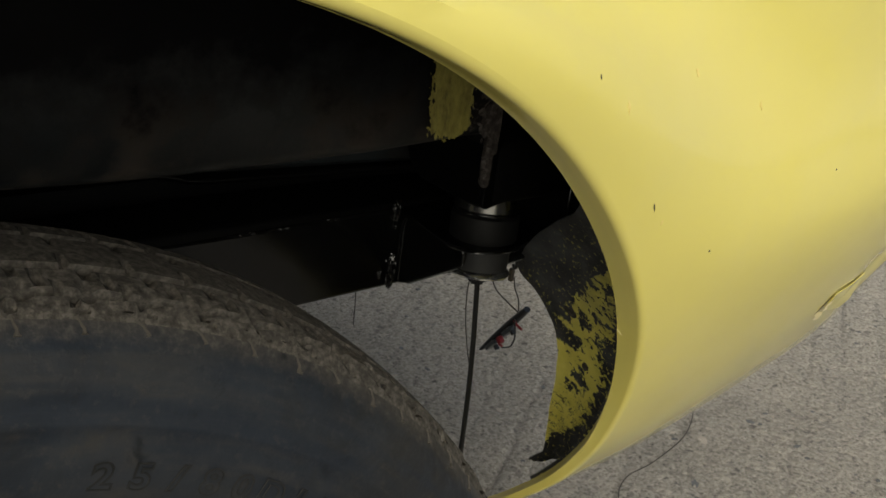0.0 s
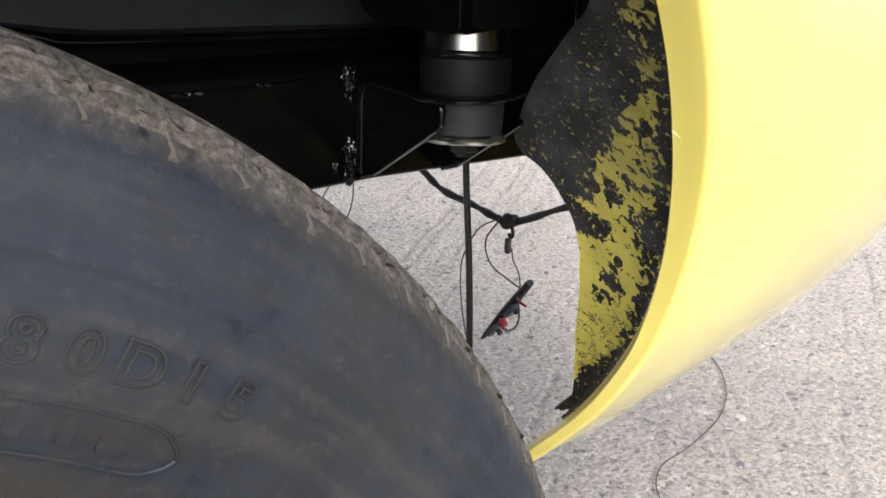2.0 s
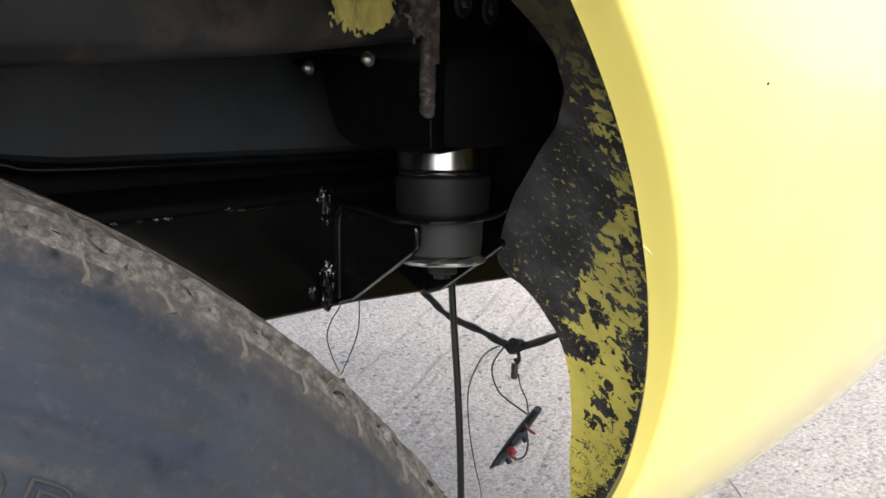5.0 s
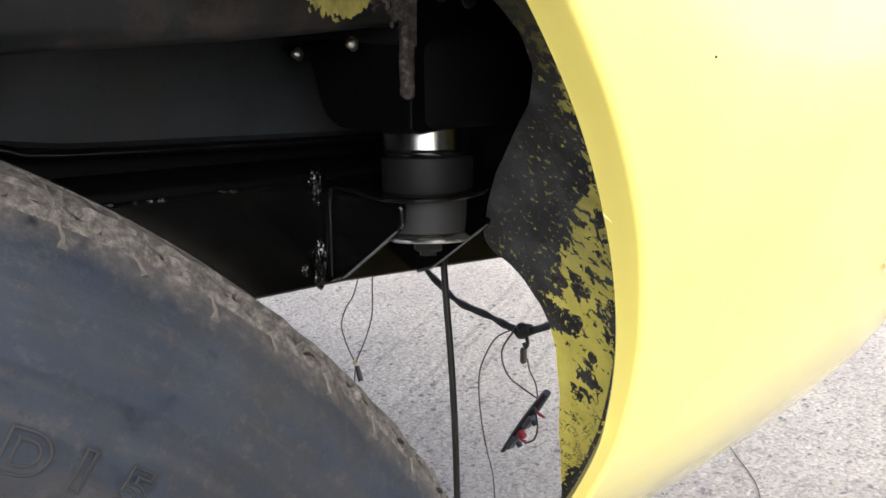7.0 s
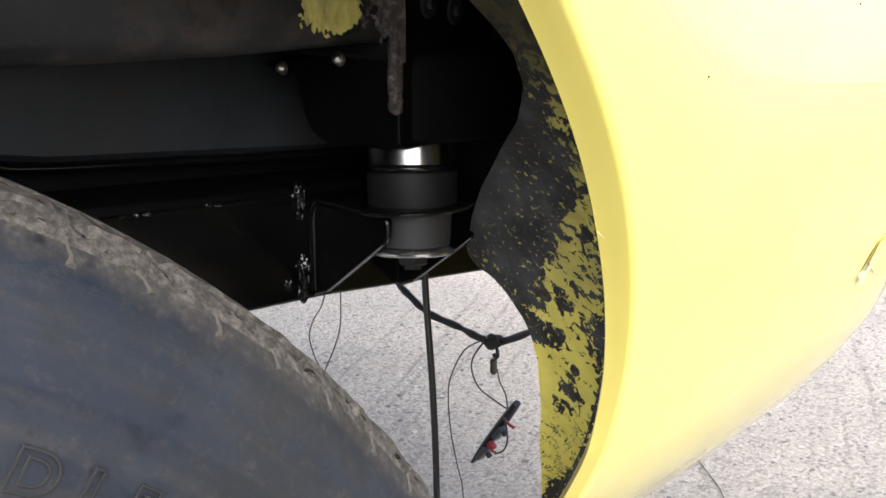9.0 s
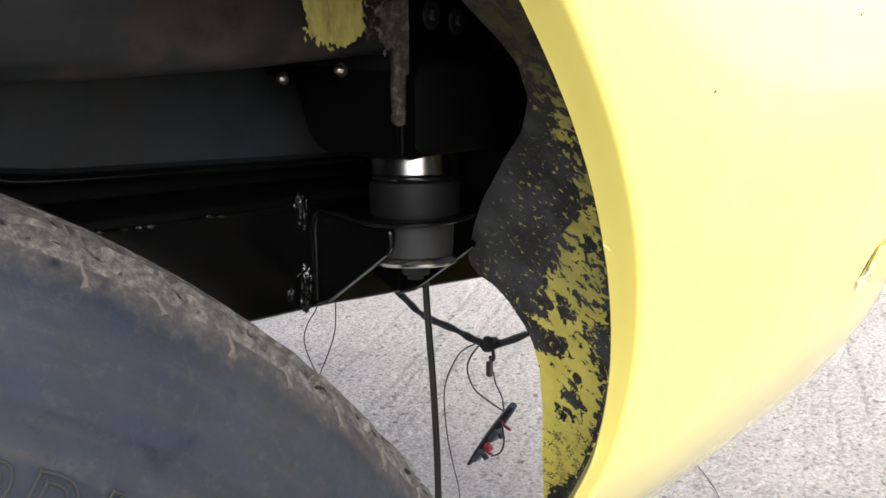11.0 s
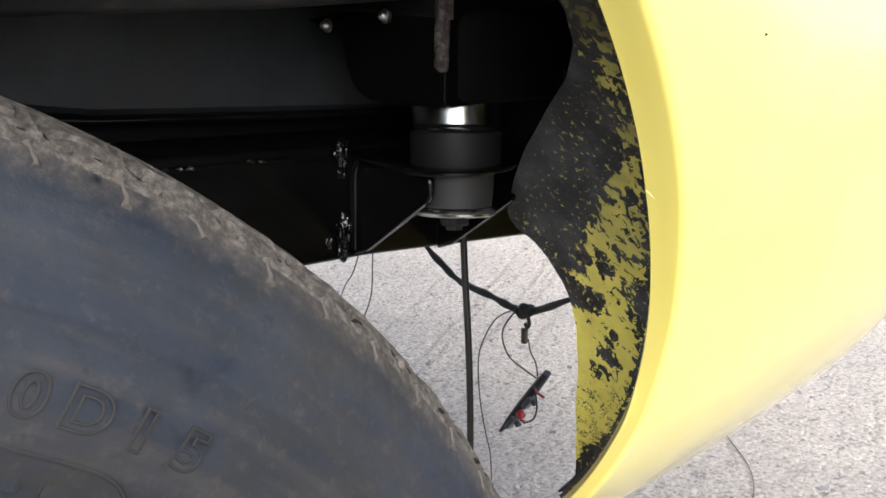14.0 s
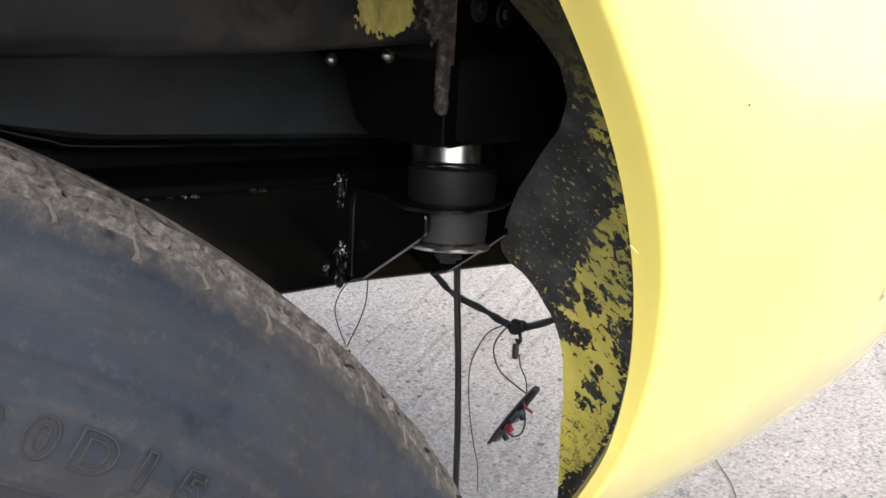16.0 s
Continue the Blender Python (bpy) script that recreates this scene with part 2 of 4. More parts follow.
def make_rubber():
    m = material("tyre_rubber", (0.05, 0.05, 0.05), 0.6)
    w = place(m)
    r = wheel_radius(m, w)
    big = noise_of(m, w, 17.0, 6.0, 0.66, 0.6)
    band = noise_of(m, w, 7.0, 4.0, 0.6)
    fine = noise_of(m, w, 240.0, 5.0, 0.72)
    mid = noise_of(m, w, 60.0, 5.0, 0.68, 0.4)
    col = ramp(m, big, (0.30, (0.0050, 0.0076, 0.0128)), (0.47, (0.0100, 0.0140, 0.0212)), (0.62, (0.0170, 0.0205, 0.0265)), (0.76, (0.031, 0.028, 0.024)))
    # mud: round the lettering, in blots and towards the tread
    near_rim = maths(m, "MULTIPLY", between(m, r, 0.290, 0.250), 0.9)
    spot = ramp(m, maths(m, "ADD", maths(m, "MULTIPLY", band, 0.65), maths(m, "MULTIPLY", mid, 0.35)), (0.50, grey(0)), (0.64, grey(0.6)))
    brown = maths(m, "MAXIMUM", maths(m, "MULTIPLY", near_rim, between(m, mid, 0.3, 0.65)), spot)
    col = mix(m, brown, col, (0.0175, 0.0155, 0.0115))
    # mud dragged round in streaks as the wheel turned
    turn_of = node(m, "ShaderNodeSeparateXYZ")
    join(m, w, turn_of.inputs[0])
    angle = maths(m, "ARCTAN2", maths(m, "SUBTRACT", turn_of.outputs["Z"], 0.335), maths(m, "SUBTRACT", turn_of.outputs["X"], -0.43))
    polar = node(m, "ShaderNodeCombineXYZ")
    join(m, maths(m, "MULTIPLY", r, 150.0), polar.inputs[0])
    join(m, maths(m, "MULTIPLY", angle, 5.0), polar.inputs[1])
    drag = noise_of(m, polar.outputs[0], 1.0, 5.0, 0.7, 0.3)
    streak = ramp(m, drag, (0.52, grey(0)), (0.74, grey(0.34)))
    col = mix(m, streak, col, (0.044, 0.038, 0.031))
    # broad brown and blue-grey hoops
    wide = node(m, "ShaderNodeCombineXYZ")
    join(m, maths(m, "MULTIPLY", r, 62.0), wide.inputs[0])
    join(m, maths(m, "MULTIPLY", angle, 1.6), wide.inputs[1])
    hoop = noise_of(m, wide.outputs[0], 1.0, 3.0, 0.55, 0.25)
    col = mix(m, ramp(m, hoop, (0.52, grey(0)), (0.68, grey(0.50))), col, (0.034, 0.031, 0.027))
    col = mix(m, ramp(m, hoop, (0.36, grey(0.55)), (0.47, grey(0))), col, (0.0090, 0.0130, 0.0210))
    edge = maths(m, "ADD", r, maths(m, "MULTIPLY", maths(m, "SUBTRACT", fine, 0.5), 0.006))
    edge = maths(m, "ADD", edge, maths(m, "MULTIPLY", maths(m, "SUBTRACT", mid, 0.5), 0.004))
    dusty = between(m, edge, 0.3185, 0.3255)
    dust = ramp(m, fine, (0.30, (0.020, 0.018, 0.0155)), (0.52, (0.056, 0.050, 0.043)), (0.72, (0.120, 0.108, 0.092)))
    col = mix(m, maths(m, "MULTIPLY", dusty, 0.80), col, dust)
    scuff = ramp(m, fine, (0.54, grey(0)), (0.78, grey(0.5)))
    col = mix(m, scuff, col, (0.052, 0.046, 0.040))
    dark = ramp(m, mid, (0.28, grey(0.8)), (0.38, grey(0)))
    col = mix(m, dark, col, (0.004, 0.005, 0.007))
    join(m, col, shader(m).inputs["Base Color"])
    join(m, ramp(m, mid, (0.3, grey(0.50)), (0.7, grey(0.78))), shader(m).inputs["Roughness"])
    shader(m).inputs["Specular IOR Level"].default_value = 0.28
    bump(m, maths(m, "ADD", maths(m, "MULTIPLY", fine, 0.7), maths(m, "MULTIPLY", mid, 1.0)), 0.45, 0.0010)
    return m


def make_tread():
    m = material("dusty_tread_rubber", (0.1, 0.09, 0.08), 0.9)
    w = place(m)
    fine = noise_of(m, w, 300.0, 6.0, 0.75)
    mid = noise_of(m, w, 85.0, 5.0, 0.7)
    col = ramp(m, fine, (0.30, (0.020, 0.018, 0.015)), (0.48, (0.062, 0.056, 0.048)), (0.66, (0.135, 0.122, 0.105)))
    col = mix(m, ramp(m, mid, (0.34, grey(0.6)), (0.44, grey(0))), col, (0.030, 0.027, 0.0235))
    join(m, col, shader(m).inputs["Base Color"])
    shader(m).inputs["Specular IOR Level"].default_value = 0.2
    bump(m, maths(m, "ADD", fine, maths(m, "MULTIPLY", mid, 0.6)), 0.7, 0.0014)
    return m


def make_ground():
    m = material("tined_concrete", (0.4, 0.38, 0.35), 0.85)
    w = place(m)
    bent = node(m, "ShaderNodeTexNoise", Scale=60.0, Detail=2.0)
    join(m, w, bent.inputs["Vector"])
    warp = mix(m, 0.010, w, bent.outputs["Color"])
    fine = noise_of(m, w, 150.0, 6.0, 0.78)
    mid = noise_of(m, w, 62.0, 4.0, 0.6)
    big = noise_of(m, w, 2.2, 5.0)
    cement = ramp(m, fine, (0.32, (0.070, 0.061, 0.050)), (0.44, (0.33, 0.304, 0.264)), (0.57, (0.59, 0.550, 0.484)))
    cells = node(m, "ShaderNodeTexVoronoi", Scale=84.0, Randomness=1.0)
    join(m, warp, cells.inputs["Vector"])
    stone = ramp(m, cells.outputs["Color"], (0.0, (0.110, 0.106, 0.106)), (0.16, (0.25, 0.226, 0.194)), (0.40, (0.41, 0.377, 0.327)), (0.80, (0.55, 0.510, 0.448)), (1.0, (0.78, 0.735, 0.660)))
    show = ramp(m, cells.outputs["Distance"], (0.30, grey(0.65)), (0.52, grey(0)))
    col = mix(m, show, cement, stone)
    holes = ramp(m, mid, (0.33, grey(0.85)), (0.40, grey(0)))
    col = mix(m, holes, col, (0.10, 0.095, 0.09))
    col = mix(m, ramp(m, big, (0.40, grey(0.30)), (0.62, grey(0))), col, (0.20, 0.19, 0.18))
    at = node(m, "ShaderNodeAttribute")
    at.attribute_name = "groove_dark"
    col = mix(m, maths(m, "MULTIPLY", at.outputs["Fac"], 0.36), col, (0.14, 0.13, 0.12))
    join(m, col, shader(m).inputs["Base Color"])
    height = maths(m, "ADD", maths(m, "ADD", fine, mid), maths(m, "MULTIPLY", cells.outputs["Distance"], -0.6))
    bump(m, height, 1.0, 0.007)
    return m


YELLOW = make_yellow()
FLAKED = make_flaked()
BLACK = make_black(rough=0.10, low=0.0025, high=0.006, strength=0.06)
shader(BLACK).inputs["Specular IOR Level"].default_value = 0.27
BLACK_DULL = make_black("dull_black_paint", 0.38, 0.006, 0.016)
# one grey paint twice: shade lowers the upper gain, light raises the lower
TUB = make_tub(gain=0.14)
TUB_LOWER = make_tub("lit_grey_paint", 0.50, 0.4)
RUBBER = make_rubber()
TREAD = make_tread()
GROUND = make_ground()
UNDERSEAL = make_black("black_underseal", 0.75, 0.003, 0.009, 60.0, 0.4)
shader(UNDERSEAL).inputs["Specular IOR Level"].default_value = 0.15
STEEL = material("bright_steel", (0.42, 0.42, 0.41), 0.22, 1.0)
WASHER_STEEL = material("washer_steel", (0.78, 0.78, 0.77), 0.24, 1.0)
ZINC = material("zinc_plated_steel", (0.62, 0.60, 0.56), 0.35, 1.0)
BUSH = make_black("moulded_rubber", 0.55, 0.004, 0.008, 300.0, 0.05)
shader(BUSH).inputs["Specular IOR Level"].default_value = 0.3
CABLE = material("black_cable", (0.012, 0.012, 0.012), 0.45)
TAPE = make_black("loom_tape", 0.55, 0.01, 0.03, 200.0, 0.4)
GREY_PLASTIC = material("dark_grey_plastic", (0.012, 0.013, 0.015), 0.4)
CLEAR = material("clear_lens_plastic", (0.05, 0.055, 0.06), 0.3)
RED = material("red_plastic", (0.22, 0.015, 0.02), 0.45)
BROWN_WIRE = material("brown_wire", (0.05, 0.04, 0.035), 0.5)
CREAM = material("cream_connector", (0.55, 0.46, 0.25), 0.5)
def make_daub():
    m = material("brushed_yellow_daub", (0.4, 0.34, 0.07), 0.6)
    w = place(m, (1, 1, 0.35))
    col = ramp(m, noise_of(m, w, 140.0, 5.0, 0.7), (0.32, (0.06, 0.05, 0.025)), (0.45, (0.23, 0.20, 0.05)), (0.65, (0.35, 0.305, 0.075)))
    join(m, col, shader(m).inputs["Base Color"])
    bump(m, noise_of(m, w, 300.0, 4.0), 0.5, 0.001)
    return m


YELLOW_DAUB = make_daub()

CRACK = material("dirt_in_cracks", (0.035, 0.028, 0.02), 0.8)
GLOSS = material("wet_gloss_black", (0.006, 0.006, 0.006), 0.08)
RUST_DARK = make_rust("dark_rust", 0.5)
RIM = make_rim()
RUST_GREY = make_rust("grey_brown_rust", 0.48)
GRIME_STEEL = make_black("grimy_steel", 0.4, 0.008, 0.022, 200.0, 0.3)
BROWN = material("brown_plastic", (0.055, 0.042, 0.025), 0.5)
PEBBLE_DARK = material("dark_flint", (0.12, 0.12, 0.125), 0.7)
PEBBLE_PALE = material("pale_flint", (0.36, 0.325, 0.285), 0.8)


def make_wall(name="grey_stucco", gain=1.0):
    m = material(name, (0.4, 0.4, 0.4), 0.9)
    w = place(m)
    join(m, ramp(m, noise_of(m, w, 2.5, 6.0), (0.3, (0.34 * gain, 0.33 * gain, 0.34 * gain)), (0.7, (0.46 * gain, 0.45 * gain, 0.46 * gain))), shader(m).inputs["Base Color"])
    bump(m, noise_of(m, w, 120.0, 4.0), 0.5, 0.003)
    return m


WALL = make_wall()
WALL_DARK = make_wall("dark_reflection_stucco", 0.28)
MOSS = material("moss", (0.05, 0.055, 0.035), 0.9)
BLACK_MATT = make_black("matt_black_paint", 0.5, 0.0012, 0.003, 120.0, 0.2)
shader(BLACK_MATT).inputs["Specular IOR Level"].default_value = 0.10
SCAR = material("dusty_scar", (0.062, 0.055, 0.046), 0.95)
BUSH_PALE = make_black("pale_moulded_rubber", 0.6, 0.014, 0.026, 200.0, 0.1)
WORN_EDGE = make_black("worn_plate_edge", 0.5, 0.14, 0.26, 300.0, 0.2)
GLOSS_WELD = make_black("wet_gloss_weld", 0.02, 0.002, 0.004, 260.0, 0.12)
WORN_LETTER = make_black("rubbed_rubber", 0.75, 0.009, 0.022, 200.0, 0.3)
shader(WORN_LETTER).inputs["Specular IOR Level"].default_value = 0.25
PIT = material("dark_brown_pit", (0.020, 0.017, 0.014), 1.0)
shader(PIT).inputs["Specular IOR Level"].default_value = 0.05
FILLER = material("broken_filler", (0.62, 0.54, 0.30), 0.9)
PALE_CRACK = material("pale_crack", (0.80, 0.70, 0.36), 0.7)
SCUFF = material("pink_scuff", (0.74, 0.60, 0.17), 0.6)

# ---- building helpers ----
def mesh_of(name, bm, mat, smooth=True):
    me = bpy.data.meshes.new(name)
    bm.normal_update()
    bm.to_mesh(me)
    bm.free()
    me.materials.append(mat)
    if smooth:
        me.shade_smooth()
        me.set_sharp_from_angle(angle=radians(40))
    return me


def thing(name, label, category, at=(0, 0, 0), group="", kind=""):
    e = new(name)
    e.empty_display_size = 0.05
    e.location = at
    return tagged(e, label, category, group, kind)


def part(name, bm, mat, parent, label="", smooth=True, kind=""):
    """One mesh under a thing or part; the bmesh is in world metres."""
    ob = new(name, mesh_of(name, bm, mat, smooth))
    if parent is not None:
        ob.parent = parent
        if parent.type == "EMPTY":
            ob.matrix_parent_inverse = Matrix.Translation(-parent.location)
    return tagged(ob, label, kind=kind)


def solo(name, bm, mat, label, category, kind="", smooth=True, group=""):
    ob = new(name, mesh_of(name, bm, mat, smooth))
    return tagged(ob, label, category, group, kind)


def box(bm, lo, hi, bevel=0.0, seg=2):
    c = [(a + b) / 2 for a, b in zip(lo, hi)]
    s = [abs(b - a) for a, b in zip(lo, hi)]
    made = bmesh.ops.create_cube(bm, size=1.0, matrix=Matrix.Translation(c) @ Matrix.Diagonal((*s, 1)))
    if bevel:
        edges = list({e for v in made["verts"] for e in v.link_edges})
        bmesh.ops.bevel(bm, geom=edges, offset=bevel, segments=seg, affect="EDGES", profile=0.5)
    return bm


def lathe(bm, profile, segs, turn, closed=False, shape=None):
    """Spins (radius, height) pairs round the z axis of the matrix turn. shape(r, h, a) may change the radius."""
    n = len(profile)
    rings = []
    for k in range(segs):
        a = 2 * math.pi * k / segs
        ring = []
        for r, h in profile:
            rr = shape(r, h, a) if shape else r
            ring.append(bm.verts.new(turn @ Vector((rr * math.cos(a), rr * math.sin(a), h))))
        rings.append(ring)
    for k in range(segs):
        p, q = rings[k], rings[(k + 1) % segs]
        for i in range(n - 1 + (1 if closed else 0)):
            j = (i + 1) % n
            bm.faces.new((p[i], q[i], q[j], p[j]))
    return rings


def tube(bm, points, radius, sides=10, cap=True, steps=6):
    """A round tube along a smooth line through the points."""
    pts = [Vector(p) for p in points]
    line = []
    for i in range(len(pts) - 1):
        p0, p1, p2, p3 = pts[max(i - 1, 0)], pts[i], pts[i + 1], pts[min(i + 2, len(pts) - 1)]
        for k in range(steps):
            t = k / steps
            line.append(0.5 * (2 * p1 + (p2 - p0) * t + (2 * p0 - 5 * p1 + 4 * p2 - p3) * t * t + (3 * p1 - p0 - 3 * p2 + p3) * t ** 3))
    line.append(pts[-1])
    side = None
    rings = []
    for i, p in enumerate(line):
        d = (line[min(i + 1, len(line) - 1)] - line[max(i - 1, 0)]).normalized()
        if side is None:
            side = d.orthogonal().normalized()
        side = (side - d * side.dot(d)).normalized()
        up = d.cross(side)
        r = radius(i / (len(line) - 1)) if callable(radius) else radius
        rings.append([bm.verts.new(p + r * (math.cos(2 * math.pi * k / sides) * side + math.sin(2 * math.pi * k / sides) * up)) for k in range(sides)])
    for a, b in zip(rings, rings[1:]):
        for k in range(sides):
            bm.faces.new((a[k], a[(k + 1) % sides], b[(k + 1) % sides], b[k]))
    if cap:
        bm.faces.new(rings[0][::-1])
        bm.faces.new(rings[-1])
    return bm


def grid(bm, rows):
    """Quads over rows of points."""
    vs = [[bm.verts.new(p) for p in row] for row in rows]
    for a, b in zip(vs, vs[1:]):
        for i in range(len(a) - 1):
            bm.faces.new((a[i], a[i + 1], b[i + 1], b[i]))
    return vs


def thicken(bm, depth):
    bmesh.ops.recalc_face_normals(bm, faces=bm.faces)
    bmesh.ops.solidify(bm, geom=list(bm.faces), thickness=depth)
    return bm


def back_up(bm, depth):
    """A second sheet behind the first, so that a skin has its thickness."""
    bmesh.ops.recalc_face_normals(bm, faces=bm.faces)
    bm.normal_update()
    way = {v: v.normal.copy() for v in bm.verts}
    twin = {v: bm.verts.new(v.co - n * depth) for v, n in way.items()}
    for f in list(bm.faces):
        bm.faces.new([twin[v] for v in reversed(f.verts)])
    return bm


def plate(bm, outline, depth, bevel=0.0008):
    """A flat plate: outline as world points in order, pushed out by the vector depth."""
    f = bm.faces.new([bm.verts.new(p) for p in outline])
    out = bmesh.ops.extrude_face_region(bm, geom=[f])
    moved = [g for g in out["geom"] if isinstance(g, bmesh.types.BMVert)]
    bmesh.ops.translate(bm, verts=moved, vec=depth)
    bmesh.ops.recalc_face_normals(bm, faces=bm.faces)
    if bevel:
        bmesh.ops.bevel(bm, geom=list(bm.edges), offset=bevel, segments=1, affect="EDGES")
    return bm


def knots(table):
    xs, ys = [a for a, _ in table], [b for _, b in table]
    return lambda v: float(np.interp(v, xs, ys))

# ---- ground ----
WX, WZ = -0.43, 0.335            # wheel centre along the car and above the ground
GROOVE = radians(34.5)           # way of the tined grooves over the ground


def build_ground():
    # a fine middle with shallow tined grooves, a coarse surround out to the horizon
    x0, x1, y0, y1, step = -0.2, 2.9, -0.5, 2.3, 0.005
    nx, ny = int((x1 - x0) / step), int((y1 - y0) / step)
    rng = np.random.default_rng(5)
    pitch, at = [], -4.0
    while at < 4.0:
        at += rng.uniform(0.014, 0.052)
        pitch.append(at)
    depth = rng.uniform(0.0006, 0.0046, len(pitch))
    wide = rng.uniform(0.0032, 0.0058, len(pitch))
    lines = np.array(pitch)
    xs, ys = np.linspace(x0, x1, nx + 1), np.linspace(y0, y1, ny + 1)
    gx, gy = np.meshgrid(xs, ys)
    across = -np.sin(GROOVE) * gx + np.cos(GROOVE) * gy
    along = np.cos(GROOVE) * gx + np.sin(GROOVE) * gy
    across = across + 0.004 * np.sin(along * 5.0 + 1.0) + 0.002 * np.sin(along * 23.0) + 0.0012 * np.sin(along * 71.0 + across * 9.0)
    k = np.clip(np.searchsorted(lines, across), 1, len(lines) - 1)
    k = np.where(np.abs(lines[k] - across) < np.abs(lines[k - 1] - across), k, k - 1)
    off = (across - lines[k]) / wide[k]
    fade = np.clip(0.45 + 0.55 * np.sin(along * (3.1 + 0.4 * (k % 5)) + k * 1.7), 0, 1)
    z = -depth[k] * fade * np.exp(-off * off) + rng.normal(0, 0.0007, gx.shape)
    edge = np.minimum.reduce([gx - x0, x1 - gx, gy - y0, y1 - gy])
    z = z * np.clip(edge / 0.1, 0, 1)
    verts = np.stack([gx, gy, z], -1).reshape(-1, 3)
    idx = np.arange((nx + 1) * (ny + 1)).reshape(ny + 1, nx + 1)
    quads = np.stack([idx[:-1, :-1], idx[:-1, 1:], idx[1:, 1:], idx[1:, :-1]], -1).reshape(-1, 4)
    far = [(-400, -400, 0), (400, -400, 0), (400, 400, 0), (-400, 400, 0), (x0, y0, 0), (x1, y0, 0), (x1, y1, 0), (x0, y1, 0)]
    n = len(verts)
    ring = [(n, n + 1, n + 5, n + 4), (n + 1, n + 2, n + 6, n + 5), (n + 2, n + 3, n + 7, n + 6), (n + 3, n, n + 4, n + 7)]
    me = bpy.data.meshes.new("ground")
    me.from_pydata(verts.tolist() + far, [], quads.tolist() + ring)
    me.materials.append(GROUND)
    # the grooves are coloured darker the deeper they go
    groove_dark = me.attributes.new("groove_dark", "FLOAT", "POINT")
    darkened = np.concatenate([np.clip(-z.ravel() / 0.0035, 0, 1), np.zeros(8)])
    groove_dark.data.foreach_set("value", darkened.astype(np.float32))
    me.shade_smooth()
    tagged(new("ground", me), "pale tined concrete slab with exposed aggregate", "ground", kind="structure")
    # loose chips and pebbles set in the surface
    rnd = random.Random(11)
    for name, mat, count, label in (("dark_pebbles", PEBBLE_DARK, 420, "scattered dark flint pebbles set in concrete"), ("pale_pebbles", PEBBLE_PALE, 460, "scattered pale buff pebbles set in concrete")):
        bm = bmesh.new()
        for _ in range(count):
            d, w = rnd.uniform(0.4, 2.6), rnd.uniform(-0.55, 0.75)
            x, y = d * math.cos(0.62) - w * math.sin(0.62), d * math.sin(0.62) + w * math.cos(0.62)
            s = rnd.uniform(0.0018, 0.0052) * (1.5 if rnd.random() < 0.1 else 1)
            m = Matrix.Translation((x, y, -s * 0.1)) @ Matrix.Rotation(rnd.uniform(0, 6.3), 4, "Z") @ Matrix.Diagonal((s * rnd.uniform(1.0, 1.9), s, s * 0.35, 1))
            bmesh.ops.create_icosphere(bm, subdivisions=1, radius=1.0, matrix=m)
        solo(name, bm, mat, label, "pebbles", "stuff")


build_ground()


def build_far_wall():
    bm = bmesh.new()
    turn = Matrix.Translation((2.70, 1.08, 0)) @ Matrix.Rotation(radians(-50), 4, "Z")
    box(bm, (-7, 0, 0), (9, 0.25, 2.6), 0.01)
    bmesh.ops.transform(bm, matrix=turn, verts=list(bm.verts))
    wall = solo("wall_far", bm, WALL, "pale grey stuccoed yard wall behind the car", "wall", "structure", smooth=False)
    bm = bmesh.new()
    box(bm, (-7, -0.03, 0), (9, -0.002, 0.035), 0.008)
    bmesh.ops.transform(bm, matrix=turn, verts=list(bm.verts))
    part("plinth", bm, MOSS, wall, "dark mossy strip along the foot of the wall", smooth=False)


build_far_wall()


def build_reflection_wall():
    # unseen wall, added as the dark band under the sky in the wing's gloss
    bm = bmesh.new()
    box(bm, (-14, 0, 0), (14, 0.25, 1.35), 0.01)
    bmesh.ops.transform(bm, matrix=Matrix.Translation((8.4, -2.7, 0)) @ Matrix.Rotation(radians(72), 4, "Z"), verts=list(bm.verts))
    solo("wall_for_reflection", bm, WALL_DARK, "unseen dark wall added for its reflection in the yellow wing", "wall", "structure", smooth=False)


build_reflection_wall()


# ---- wheel ----
TY = -0.069                       # middle of the tyre's width


def side_text(words, radius, start_deg, size, pitch_deg, surface_y, raise_by):
    """Raised letters round the sidewall; angles from the top, clockwise as seen from outside."""
    bm = bmesh.new()
    for i, ch in enumerate(words):
        cu = bpy.data.curves.new("glyph", "FONT")
        cu.body, cu.size, cu.align_x, cu.align_y = ch, size, "CENTER", "CENTER"
        cu.fill_mode, cu.bevel_depth, cu.bevel_resolution, cu.offset = "NONE", raise_by, 2, 0.0004
        ob = bpy.data.objects.new("glyph", cu)
        scene.collection.objects.link(ob)
        me = bpy.data.meshes.new_from_object(ob.evaluated_get(bpy.context.evaluated_depsgraph_get()))
        a = radians(start_deg + i * pitch_deg)
        at = Matrix.Translation((WX + radius * math.sin(a), surface_y, WZ + radius * math.cos(a))) @ Matrix.Rotation(a, 4, "Y") @ Matrix.Rotation(radians(90), 4, "X")
        me.transform(at @ Matrix.Diagonal((1.15, 1, 0.7, 1)))
        bm.from_mesh(me)
        bpy.data.objects.remove(ob)
        bpy.data.curves.remove(cu)
        bpy.data.meshes.remove(me)
    return bm


